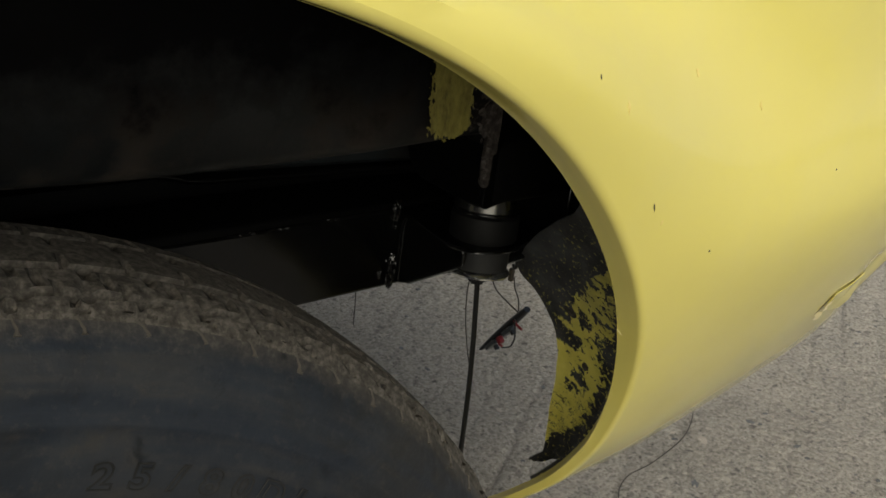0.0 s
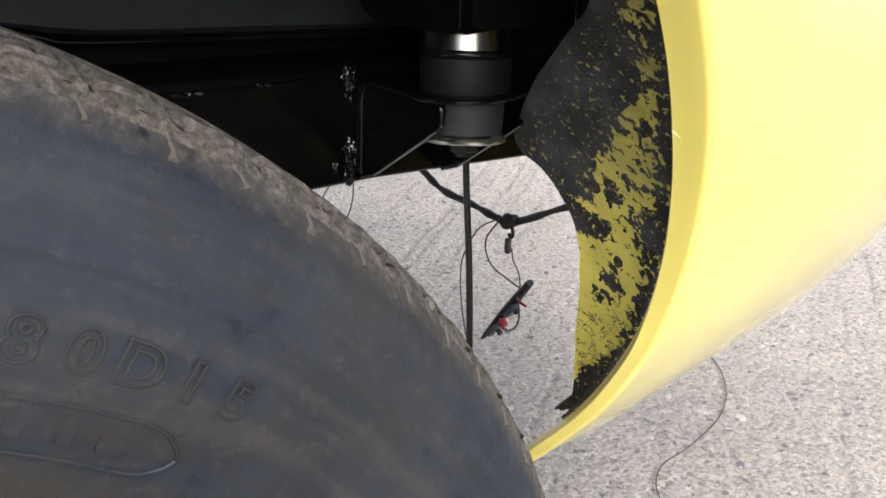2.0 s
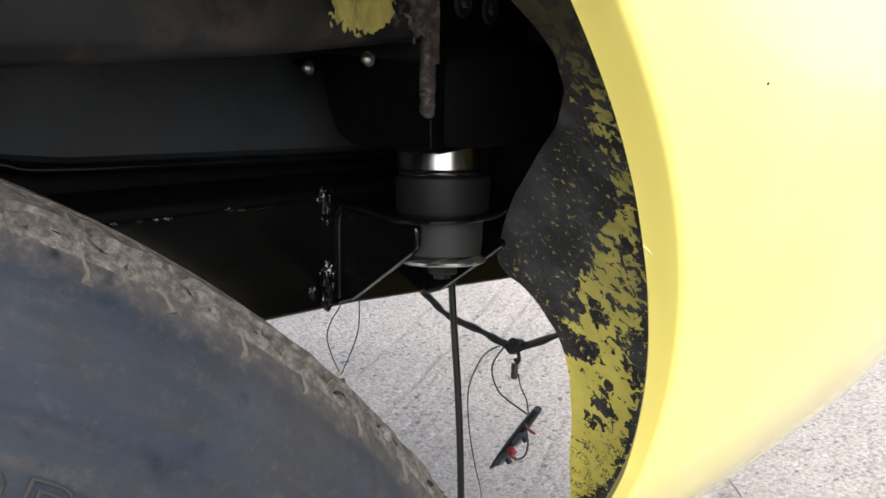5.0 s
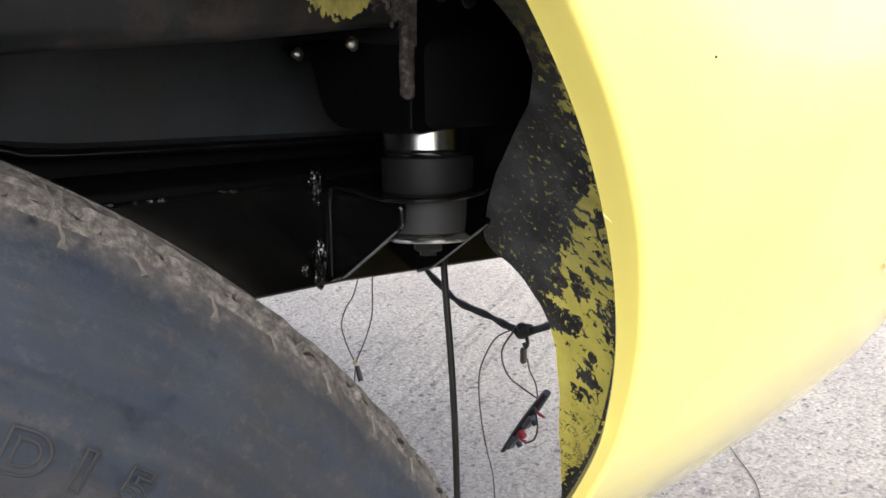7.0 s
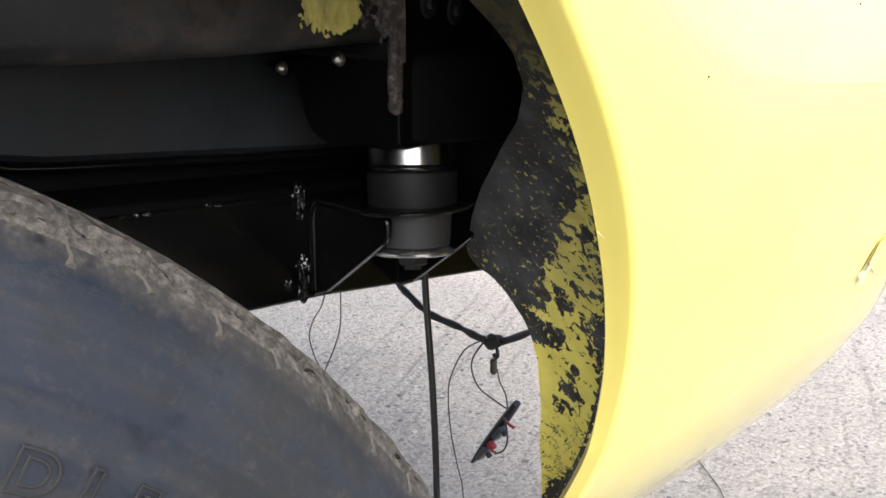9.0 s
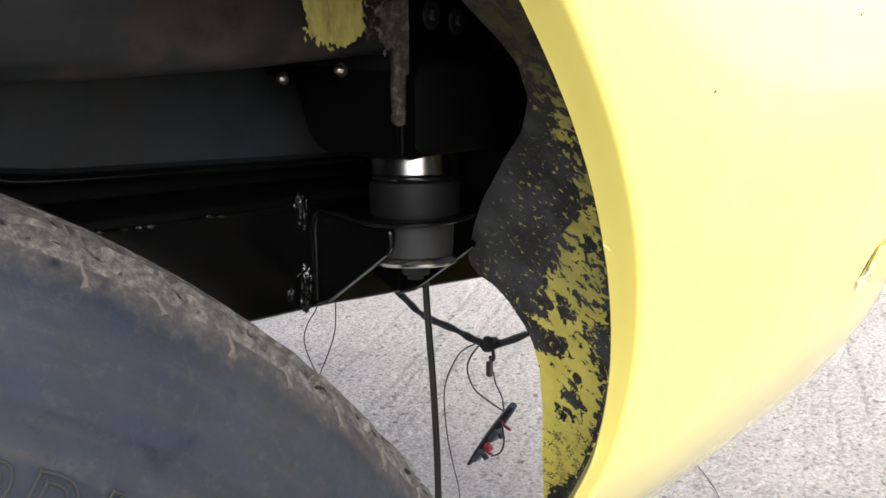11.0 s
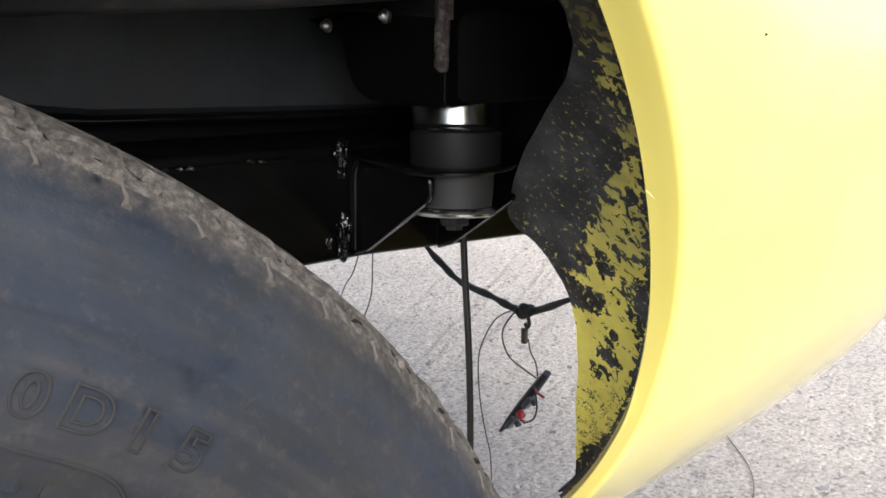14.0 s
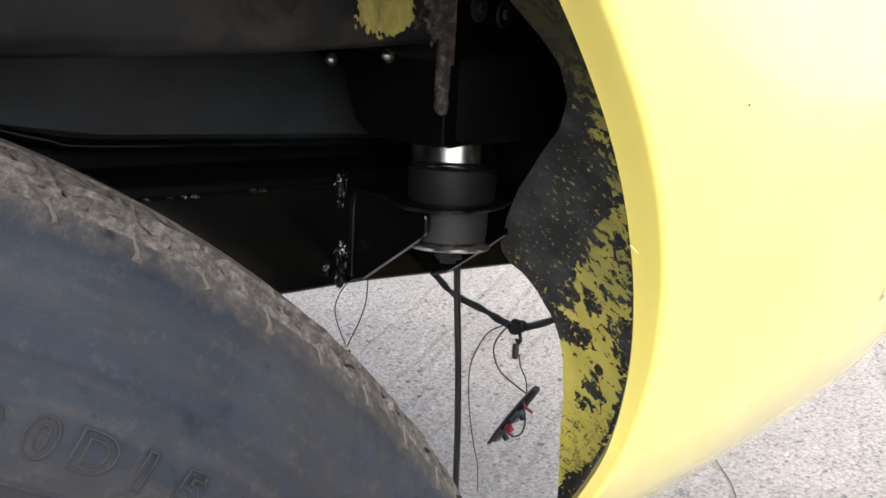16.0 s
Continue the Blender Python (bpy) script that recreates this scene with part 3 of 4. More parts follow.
def build_wheel():
    wheel = thing("wheel", "road wheel with a worn dusty tyre on a rusty steel rim", "wheel", (WX, TY, 0.0))
    turn = Matrix.Translation((WX, TY, WZ)) @ Matrix.Rotation(radians(90), 4, "X")   # local z to -y, outwards
    bm = bmesh.new()
    prof = [(0.200, 0.030), (0.205, 0.034), (0.2095, 0.036), (0.2130, 0.038), (0.2160, 0.0410), (0.2178, 0.0440), (0.2192, 0.0470), (0.2205, 0.0490), (0.228, 0.0518), (0.2335, 0.0530),
            (0.245, 0.0548), (0.255, 0.0555), (0.265, 0.0558), (0.276, 0.0556), (0.286, 0.0551), (0.2925, 0.0545), (0.2935, 0.0550), (0.2955, 0.0547), (0.2965, 0.0540), (0.304, 0.0532),
            (0.310, 0.0515), (0.3135, 0.0498), (0.3165, 0.0480), (0.3195, 0.0457), (0.3228, 0.0425), (0.3252, 0.0400)]

    # the bead sits higher on the rim's edge
    prof = [(r + 0.006 * min(1.0, max(0.0, (0.262 - r) / 0.034)), h + 0.0024 * math.exp(-((r - 0.272) / 0.020) ** 2)) for r, h in prof]
    lathe(bm, prof, 300, turn)
    lathe(bm, [(r, -h) for r, h in prof][::-1], 180, turn)
    tyre = part("tyre", bm, RUBBER, wheel)
    bm = bmesh.new()
    tread = [(0.3252, 0.0400), (0.3268, 0.0384), (0.3280, 0.0370), (0.3296, 0.0345), (0.3303, 0.0335), (0.3270, 0.0328), (0.3270, 0.0300), (0.3318, 0.0292), (0.3326, 0.0240),
             (0.3333, 0.0170), (0.3300, 0.0165), (0.3300, 0.0125), (0.3337, 0.0120), (0.3340, 0.0040)]
    tread += [(r, -h) for r, h in tread[::-1]]

    def sipes(r, h, a):
        n = (a * 84 / (2 * math.pi) + 1.6 * h / 0.04) % 1.0
        if r > 0.3275 and n < 0.13 and 0.006 < abs(h):
            return r - 0.0032
        return r

    def worn(r, h, a):
        r = sipes(r, h, a)
        # a pit behind each hooked scar, and a chewed edge
        k = (math.degrees(math.pi / 2 - a) - 3.1) / 4.0
        off = (k - round(k)) * 4.0 * 0.0058
        if h > 0.02:
            r -= 0.0050 * math.exp(-(off / 0.0024) ** 2 - ((h - 0.0310) / 0.0026) ** 2)
            r += 0.0007 * min(1.0, max(0.0, (0.0398 - h) / 0.003)) * noise.noise((r * math.cos(a) * 160, r * math.sin(a) * 160, h * 160))
        return r

    lathe(bm, tread, 1440, turn, shape=worn)
    part("tread", bm, TREAD, tyre, "dusty worn tread with fine sipes", smooth=True)
    # little hooked scars where the sipes run out over the shoulder
    scars = []
    rnd = random.Random(8)
    run_r, run_h = [0.3135, 0.3165, 0.3195, 0.3228, 0.3252, 0.3280, 0.3296], [0.0498, 0.0480, 0.0457, 0.0425, 0.0400, 0.0370, 0.0345]
    for _ in range(6):
        bm = bmesh.new()
        bend, drop = rnd.uniform(0.5, 1.4), rnd.uniform(-0.0010, 0.0012)
        pts = []
        for r, turn_by in ((0.3262, -0.45), (0.3256, -0.36), (0.3246, -0.14), (0.3231, 0.0), (0.3217 - drop, 0.06)):
            a = radians(turn_by * bend)
            pts.append((r * math.sin(a), -float(np.interp(r, run_r, run_h)) - 0.0001, r * math.cos(a)))
        tube(bm, pts, lambda s: 0.0005 + 0.0006 * (2 * s - 1) ** 2 * (1.25 if s > 0.5 else 0.9), 8, steps=5)
        for v in bm.verts:
            v.co += 0.0005 * Vector((noise.noise(v.co * 500), 0, noise.noise(v.co * 400)))
        scars.append(mesh_of("scar", bm, SCAR))
    for i in range(90):
        ob = new("scar", rnd.choice(scars))
        ob.parent = tyre
        ob.matrix_basis = Matrix.Translation((WX, TY, WZ)) @ Matrix.Rotation(radians(2.5 + 4 * i + rnd.uniform(-0.12, 0.12)), 4, "Y")
    # dark pits drawn as flat spots along the tread's edge, large and small alternating
    pits = []
    for size in (0.0016, 0.0011, 0.0008):
        bm = bmesh.new()
        bmesh.ops.create_icosphere(bm, subdivisions=2, radius=1.0, matrix=Matrix.Translation((0, -0.0360 + 900 * (size - 0.0013) ** 2, 0.3276)) @ Matrix.Rotation(radians(-38), 4, "X") @ Matrix.Diagonal((size * 1.4, size, 0.00018, 1)))
        for v in bm.verts:
            v.co += 0.0007 * Vector((noise.noise(v.co * 420), 0, noise.noise(v.co * 390 + Vector((size * 900, 0, 0)))))
        pits.append(mesh_of("pit", bm, PIT))
    for i in range(180):
        if i % 2 and rnd.random() < 0.4:
            continue
        ob = new("pit", pits[0] if i % 2 == 0 else rnd.choice(pits[1:]))
        ob.parent = tyre
        size = rnd.uniform(0.7, 1.15)
        ob.matrix_basis = Matrix.Translation((WX, TY, WZ)) @ Matrix.Rotation(radians(1.4 + 2 * i + rnd.uniform(-0.5, 0.5)), 4, "Y") @ Matrix.Translation((0, rnd.uniform(-0.0012, 0.0016), 0)) @ Matrix.Diagonal((size, 1, 1, 1))
    face = TY - 0.0580
    part("size_lettering", side_text("25/80D15", 0.2755, 17.0, 0.0142, 3.0, face, 0.00042), WORN_LETTER, tyre, "raised letters rubbed dull")
    # a raised oval frame with worn marks inside
    bm = bmesh.new()

    def on_side(r, deg, lift=0.0):
        h = float(np.interp(r, [p[0] for p in prof[6:18]], [p[1] for p in prof[6:18]]))
        return (WX + r * math.sin(radians(deg)), TY - h - lift, WZ + r * math.cos(radians(deg)))

    loop = [on_side(0.2635, d, 0.0001) for d in np.arange(1, 34.5, 1.5)] + [on_side(0.2620, 35.4, 0.0001), on_side(0.2568, 36.6, 0.0001), on_side(0.2515, 35.4, 0.0001)] + [on_side(0.2500, d, 0.0001) for d in np.arange(34.0, 1, -1.5)]
    tube(bm, loop, 0.0006, 6, steps=2)
    part("oval_frame", bm, RUBBER, tyre)
    for d in (5.5, 8.2, 11.6, 14.2, 17.4, 21.0, 24.4, 27.2, 30.0, 32.6):
        bm = bmesh.new()
        m = Matrix.Translation(on_side(0.2568, d, 0.0)) @ Matrix.Rotation(radians(d), 4, "Y")
        made = bmesh.ops.create_cube(bm, size=1.0, matrix=m @ Matrix.Diagonal((0.0044 + 0.0012 * (d % 3.0), 0.0003, 0.0056, 1)))
        bmesh.ops.bevel(bm, geom=list({e for v in made["verts"] for e in v.link_edges}), offset=0.0005, segments=2, affect="EDGES")
        part("worn_bar", bm, RUBBER, tyre)
    bm = bmesh.new()
    rim = [(0.2170, 0.0440), (0.2205, 0.0488), (0.2220, 0.0508), (0.2222, 0.0518), (0.2210, 0.0523), (0.2190, 0.0512), (0.2165, 0.0470), (0.2120, 0.0425), (0.2060, 0.0400), (0.200, 0.0370), (0.192, 0.033), (0.187, 0.025), (0.183, 0.012), (0.174, 0.002), (0.160, 0.000),
           (0.12, 0.010), (0.09, 0.014), (0.05, 0.010), (0.03, 0.024), (0.0, 0.026)]
    rim = [(r + 0.006 * min(1.0, max(0.0, (r - 0.16) / 0.04)), h) for r, h in rim]
    lathe(bm, rim, 120, turn)
    lathe(bm, [(0.210, -0.045), (0.202, -0.038), (0.190, -0.03), (0.178, -0.015), (0.174, 0.002)], 96, turn)
    part("rim", bm, RIM, wheel, "rusty pressed steel rim")


build_wheel()


# ---- wing and body ----
lip_y = knots([(4, 0.0309), (10, -0.0134), (17, -0.0540), (25, -0.0860), (33, -0.1106), (41, -0.1302), (48, -0.1426), (55, -0.1541), (62, -0.1675), (70, -0.1819), (80, -0.1960), (90, -0.2000)])
lip_r = knots([(4, 0.4040), (10, 0.4078), (17, 0.4117), (25, 0.4161), (33, 0.4212), (41, 0.4270), (48, 0.4322), (55, 0.4376), (62, 0.4429), (70, 0.4479), (80, 0.4521), (90, 0.4540)])


def eased(curve):
    """The same curve with its corners rounded off."""
    def value(v):
        half = max(0.0, min(5.0, v - 4, 90 - v))
        return sum(curve(v + half * k / 4) for k in range(-4, 5)) / 9
    return value


lip_y, lip_r = eased(lip_y), eased(lip_r)


def lip_point(deg, dr=0.0, dy=0.0):
    fold = deg if deg <= 90 else 180 - deg
    r = lip_r(fold) + dr
    return (WX + r * math.cos(radians(deg)), lip_y(fold) + dy, WZ + r * math.sin(radians(deg)))


LIP_IN = knots([(4, -0.002), (9, -0.003), (21, -0.003), (28, -0.0012), (38, 0.0016), (90, 0.0022)])
RISE, TUCK = -0.015, 0.048      # how the foot of the skin climbs and draws in towards the car's end
XC, RC = 0.28, 0.20              # where the body starts to turn the corner, and the corner's radius
LIP_R = 0.0014                   # the lip leans out a little on its way to the skin


lip_width = knots([(4, 0.0096), (12, 0.0102), (22, 0.0105), (26.4, 0.0110), (30.7, 0.0117), (34.6, 0.0124), (38.2, 0.0132), (42, 0.0136), (50, 0.0137), (65, 0.0136), (90, 0.0130)])
lip_width = eased(lip_width)
LEAN = 0.24                      # how the skin leans out beyond the lip's edge
ROLL = 0.0035                    # width of the rounded edge on the skin's side


def lip_w(deg):
    """Width of the rolled lip."""
    return lip_width(deg if deg <= 90 else 180 - deg)


def swell(x, y, z):
    """Bulge and hollow low on the car's corner."""
    b = 0.030 * math.exp(-((x - 0.375) / 0.042) ** 2 - ((z - 0.552) / 0.034) ** 2) + 0.007 * math.exp(-((x - 0.275) / 0.035) ** 2 - ((z - 0.583) / 0.022) ** 2)
    h = 0.012 * math.exp(-((x - 0.310) / 0.03) ** 2 - ((z - 0.520) / 0.03) ** 2) + 0.004 * math.exp(-((x - 0.225) / 0.020) ** 2 - ((z - 0.561) / 0.012) ** 2)
    return b - h


def body_rows(deg_list, side=1):
    """Rows of the outer skin from the arch lip to the corner at the car's end and round it."""
    rows = []
    top = [(0.81, -0.2165), (0.85, -0.208), (0.88, -0.192), (0.92, -0.160), (0.955, -0.118), (0.98, -0.06), (0.995, 0.0), (1.0, 0.08)]
    starts = [lip_point(d, LIP_R + ROLL, -lip_w(d) - LEAN * ROLL) for d in deg_list] + [(WX, y, z) for z, y in top]
    for x0, y0, z0 in starts:
        row = [(x0 + (XC - x0) * u, y0, z0) for u in np.linspace(0, 1, 25)]
        for phi in np.linspace(0, 90, 30)[1:]:
            row.append((XC + RC * math.sin(radians(phi)), y0 + RC * (1 - math.cos(radians(phi))), z0))
        row.append((XC + RC, y0 + RC + 0.05, max(z0, 0.44)))
        row.append((XC + RC, y0 + RC + 1.2, max(z0, 0.47)))
        done = []
        for x, y, z in row:
            f = max(0.0, x) / 0.27
            low = 0.355 + RISE * f if f < 1.6 else 0.355 + RISE * 1.6
            if z < 1.0:
                z = low + (z - 0.355) * (1.0 - low) / (1.0 - 0.355)
            f = max(0.0, min(x, 0.42) + 0.12) / 0.39
            f0 = max(0.0, x0 + 0.12) / 0.39
            # the skin flares out to meet the lip
            y = y + TUCK * (f * f - f0 * f0) + 0.010 * (1 - math.exp(-((x - x0) / 0.14) ** 2))
            # above the waist it stands more upright
            y += 0.45 * 0.012 * math.log(1 + math.exp((min(z, 0.85) - 0.640) / 0.012)) * (1 - math.exp(-((x - x0) / 0.09) ** 2))
            if side > 0:
                s = swell(x, y, z)
                x, y = x + 0.5 * s, y - 0.85 * s
            done.append((x if side > 0 else 2 * WX - x, y, z))
        rows.append(done)
    return rows


def build_wing():
    wing = thing("car_wing", "bright yellow car wing with a rolled wheel arch lip", "car wing", (0, -0.1, 0))
    degs = list(np.arange(4.0, 90.1, 1.5))
    bm = bmesh.new()
    for side in (1, -1):
        grid(bm, body_rows(degs, side))
    bmesh.ops.remove_doubles(bm, verts=list(bm.verts), dist=0.0002)
    back_up(bm, 0.003)
    skin = part("outer_skin", bm, YELLOW, wing)
    # the lip: a rolled flange between the skin and the inner edge
    bm = bmesh.new()
    rows = []
    for d in np.arange(4.0, 176.1, 1.0):
        w = lip_w(d)
        e = LIP_IN(d if d <= 90 else 180 - d)
        sect = []
        for t in np.linspace(0, 1, 9):            # the rounded outer edge
            p, q, s = (LIP_R + ROLL, -w - LEAN * ROLL), (LIP_R, -w - 0.0002), (LIP_R * 0.80, -w * 0.80)
            sect.append(tuple((1 - t) ** 2 * a + 2 * t * (1 - t) * b + t * t * c for a, b, c in zip(p, q, s)))
        sect += [(LIP_R * 0.4, -w * 0.4), (0.0003, e - 0.0012), (0.0, e), (0.0006, e + 0.0009), (0.003, e + 0.0016), (0.006, 0.0016)]
        rows.append([lip_point(d, dr, dy) for dr, dy in sect])
    grid(bm, rows)
    bmesh.ops.recalc_face_normals(bm, faces=bm.faces)
    lip = part("arch_lip", bm, YELLOW, wing, "rolled yellow arch lip")
    # a hairline crack across the lip
    bm = bmesh.new()
    a = [lip_point(38.0 - 1.2 * s, LIP_R * 0.85 * s, 0.0016 - 0.0080 * s) for s in np.linspace(0, 1, 6)]
    tube(bm, a, lambda s: 0.00028 * (1.05 - s), 5, steps=2)
    part("crack", bm, PALE_CRACK, lip, "pale hairline crack in the paint")
    # damage low on the corner: a torn flap, cracks, and a few specks where stones have hit
    rnd = random.Random(4)
    near = [Vector(p) for row in body_rows(degs, 1) for p in row]

    def on_skin(p, lift=0.0006):
        few = sorted(near, key=lambda v: (v - p).length_squared)[:3]
        n = (few[1] - few[0]).cross(few[2] - few[0]).normalized()
        n = n if n.y < 0 else -n
        return p - n * n.dot(p - few[0]) + n * lift

    bm = bmesh.new()
    rim = [on_skin(Vector(p), h) for p, h in (((0.168, -0.081, 0.5470), 0.0007), ((0.190, -0.077, 0.5490), 0.0009), ((0.2155, -0.072, 0.5500), 0.0004), ((0.2201, -0.061, 0.5260), 0.0026), ((0.2138, -0.060, 0.5190), 0.0024), ((0.190, -0.068, 0.523), 0.0012), ((0.1700, -0.074, 0.5340), 0.0006))]
    hub = bm.verts.new(sum(rim, Vector()) / len(rim) + Vector((0, -0.0004, 0)))
    ring = [bm.verts.new(p) for p in rim]
    for a, b in zip(ring, ring[1:] + ring[:1]):
        bm.faces.new((hub, a, b))
    thicken(bm, 0.0005)
    part("torn_flap", bm, YELLOW, skin, "torn bright yellow flap of paint and filler", smooth=False)
    bm = bmesh.new()
    rows = []
    for u in np.linspace(0, 1, 9):
        a, b = Vector((0.1677, -0.071, 0.5218)).lerp(Vector((0.169, -0.076, 0.538)), u), Vector((0.176, -0.068, 0.519)).lerp(Vector((0.176, -0.076, 0.540)), u)
        rows.append([on_skin(a.lerp(b, k / 3) + Vector((0, 0, rnd.uniform(-1, 1) * 0.0012)), 0.0008 + rnd.uniform(0, 0.0016)) for k in range(4)])
    grid(bm, rows)
    part("bare_filler", bm, FILLER, skin, "pale broken filler", smooth=False)
    for a, b, r, name in (((0.1665, -0.081, 0.548), (0.164, -0.073, 0.5265), 0.0005, "crack"), ((0.168, -0.081, 0.5505), (0.216, -0.072, 0.5520), 0.0004, "crack"), ((0.2524, -0.0746, 0.5830), (0.2701, -0.066, 0.5665), 0.0005, "crack"), ((0.274, -0.068, 0.585), (0.276, -0.068, 0.583), 0.0006, "speck"),
                          ((-0.1984, -0.1774, 0.7421), (-0.198, -0.1774, 0.7440), 0.0004, "speck"), ((-0.0789, -0.1427, 0.6488), (-0.0785, -0.1427, 0.6500), 0.0005, "speck"), ((0.0321, -0.1367, 0.6678), (0.0325, -0.1367, 0.6690), 0.0004, "speck"), ((0.0405, -0.1296, 0.6461), (0.0400, -0.1296, 0.6490), 0.0004, "speck"), ((-0.14, -0.157, 0.685), (-0.138, -0.156, 0.681), 0.0005, "speck")):
        bm = bmesh.new()
        pts = [on_skin(Vector(a).lerp(Vector(b), u) + Vector((rnd.uniform(-1, 1), 0, 0)) * r * 1.6, 0.0) for u in np.linspace(0, 1, 6 if name == "crack" else 3)]
        tube(bm, pts, lambda s: r * (0.35 + 0.65 * math.sin(3.0 * s + 0.1) ** 2), 6, steps=3)
        part(name, bm, CRACK, skin, "dark crack in the paint" if name == "crack" else "small dark stone chip")
    for at, w in (((-0.0436, -0.1579, 0.7139), 0.0016), ((-0.1001, -0.1716, 0.7411), 0.0013), ((-0.1764, -0.1717, 0.7298), 0.0018), ((-0.1294, -0.1536, 0.6742), 0.0011)):
        bm = bmesh.new()
        mid = Vector(at)
        rim = [on_skin(mid + Vector((w * rnd.uniform(0.3, 1.0) * math.cos(k), 0, 2.0 * w * rnd.uniform(0.3, 1.0) * math.sin(k))), 0.00015) for k in np.arange(0, 6.2, 0.55)]
        bm.faces.new([bm.verts.new(p) for p in rim])
        thicken(bm, 0.0001)
        part("scuff", bm, SCUFF, skin, "pale pinkish scuff mark", smooth=False)


build_wing()


# ---- inner arch panel ----
liner_edge = knots([(-2, 0.043), (6, 0.0290), (8.2, 0.0262), (9.5, 0.0248), (12.5, 0.0212), (15.3, 0.0168), (17.2, 0.0126), (19.4, 0.0098), (21.6, 0.0102), (22.8, 0.0122), (24.3, 0.0172), (25.0, 0.0215), (25.6, 0.0270), (26.0, 0.0340), (26.6, 0.0375), (27.4, 0.0370), (30, 0.022), (33, 0.000), (36, -0.027), (38.5, -0.051), (41, -0.067), (43, -0.073), (46, -0.070), (60, -0.05), (75, 0.04), (90, 0.06), (180, 0.06)])
RL = 0.468


def liner_point(d, s):
    fold = d if d <= 90 else 180 - d
    r0 = lip_r(fold) + 0.006
    y0, y1 = lip_y(fold) + 0.0016, max(liner_edge(d), lip_y(fold) + 0.02)
    r = r0 + (max(RL, r0 + 0.012) - r0) * min(1.0, s * 9.0) ** 0.6
    r += 0.0012 * noise.noise((d * 0.35, s * 6.0, 0.0))
    # the free edge is folded in towards the wheel low down
    r -= 0.30 * max(0.0, 0.0075 - (y1 - y0) * (1.0 - s)) * min(1.0, max(0.0, (21.0 - d) / 2.5))
    return Vector((WX + r * math.cos(radians(d)), y0 + (y1 - y0) * s, WZ + r * math.sin(radians(d))))


def build_liner():
    bm = bmesh.new()

    def slant(d, s):
        """The foot is cut off at a slant, lowest at the free edge."""
        return d + 6.0 * (1.0 - s) ** 3 * max(0.0, 1.0 - abs(d - 5.2) / 9.0)

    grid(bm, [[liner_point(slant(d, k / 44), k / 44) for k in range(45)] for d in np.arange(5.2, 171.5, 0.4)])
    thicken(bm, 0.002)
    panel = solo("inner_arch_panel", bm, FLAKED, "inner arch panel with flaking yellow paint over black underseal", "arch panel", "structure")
    # two flat bolt heads sunk in grime
    for name, at, r, mat in (("rusted_stud", (-0.007, -0.010, 0.536), 0.0080, RUST_DARK), ("rusted_stud", (0.010, -0.014, 0.494), 0.0062, RUST_DARK)):
        d = math.degrees(math.atan2(at[2] - WZ, at[0] - WX))
        bm = bmesh.new()
        m = Matrix.Translation((WX + 0.4672 * math.cos(radians(d)), at[1], WZ + 0.4672 * math.sin(radians(d)))) @ Matrix.Rotation(radians(-90 - d), 4, "Y")
        lathe(bm, [(0.0, 0.0014), (r * 0.7, 0.0012), (r * 0.95, 0.0003), (r, -0.0012)], 9, m)
        part(name, bm, mat, panel, smooth=True)


build_liner()


# ---- tub ----
def flecked(x0, x1, z0, z1, y, hold, step):
    """A thin, wavy coat on a wall across y, left out wherever hold(x, z) falls below zero."""
    bm = bmesh.new()
    nx, nz = int((x1 - x0) / step), int((z1 - z0) / step)

    def spot(i, k):
        x, z = x0 + step * i, z0 + step * k
        return Vector((x + 0.3 * step * noise.noise((x * 900, z * 900, 1)), y - 0.0004 * noise.noise((x * 300, z * 300, 4)), z + 0.3 * step * noise.noise((x * 900, z * 900, 7))))

    vs = {}
    for i in range(nx):
        for k in range(nz):
            if hold(x0 + step * (i + 0.5), z0 + step * (k + 0.5)) < 0:
                continue
            for c in ((i, k), (i + 1, k), (i + 1, k + 1), (i, k + 1)):
                if c not in vs:
                    vs[c] = bm.verts.new(spot(*c))
            bm.faces.new([vs[c] for c in ((i, k), (i + 1, k), (i + 1, k + 1), (i, k + 1))])
    return bm


def daub_hold(x, z):
    across = abs(x + 0.1225) / 0.0138
    drop = max(0.0, (0.6685 - z) / 0.0105)
    inside = 1.0 - math.hypot(across, drop) if z < 0.6685 else 1.0 - across
    ragged = 0.22 * noise.noise((x * 260, z * 260, 0)) + 0.30 * noise.noise((x * 700, z * 420, 2))
    # the side that was brushed last is the cleaner one
    return inside + ragged * (1.0 if x < -0.122 else 0.45)


def rust_hold(x, z):
    reach = 0.0045 + 0.016 * min(1.0, max(0.0, (z - 0.6495) / 0.012))
    return 0.8 - (-0.0862 - x) / reach + 0.6 * noise.noise((x * 190, z * 190, 5)) + 0.5 * noise.noise((x * 520, z * 520, 9))


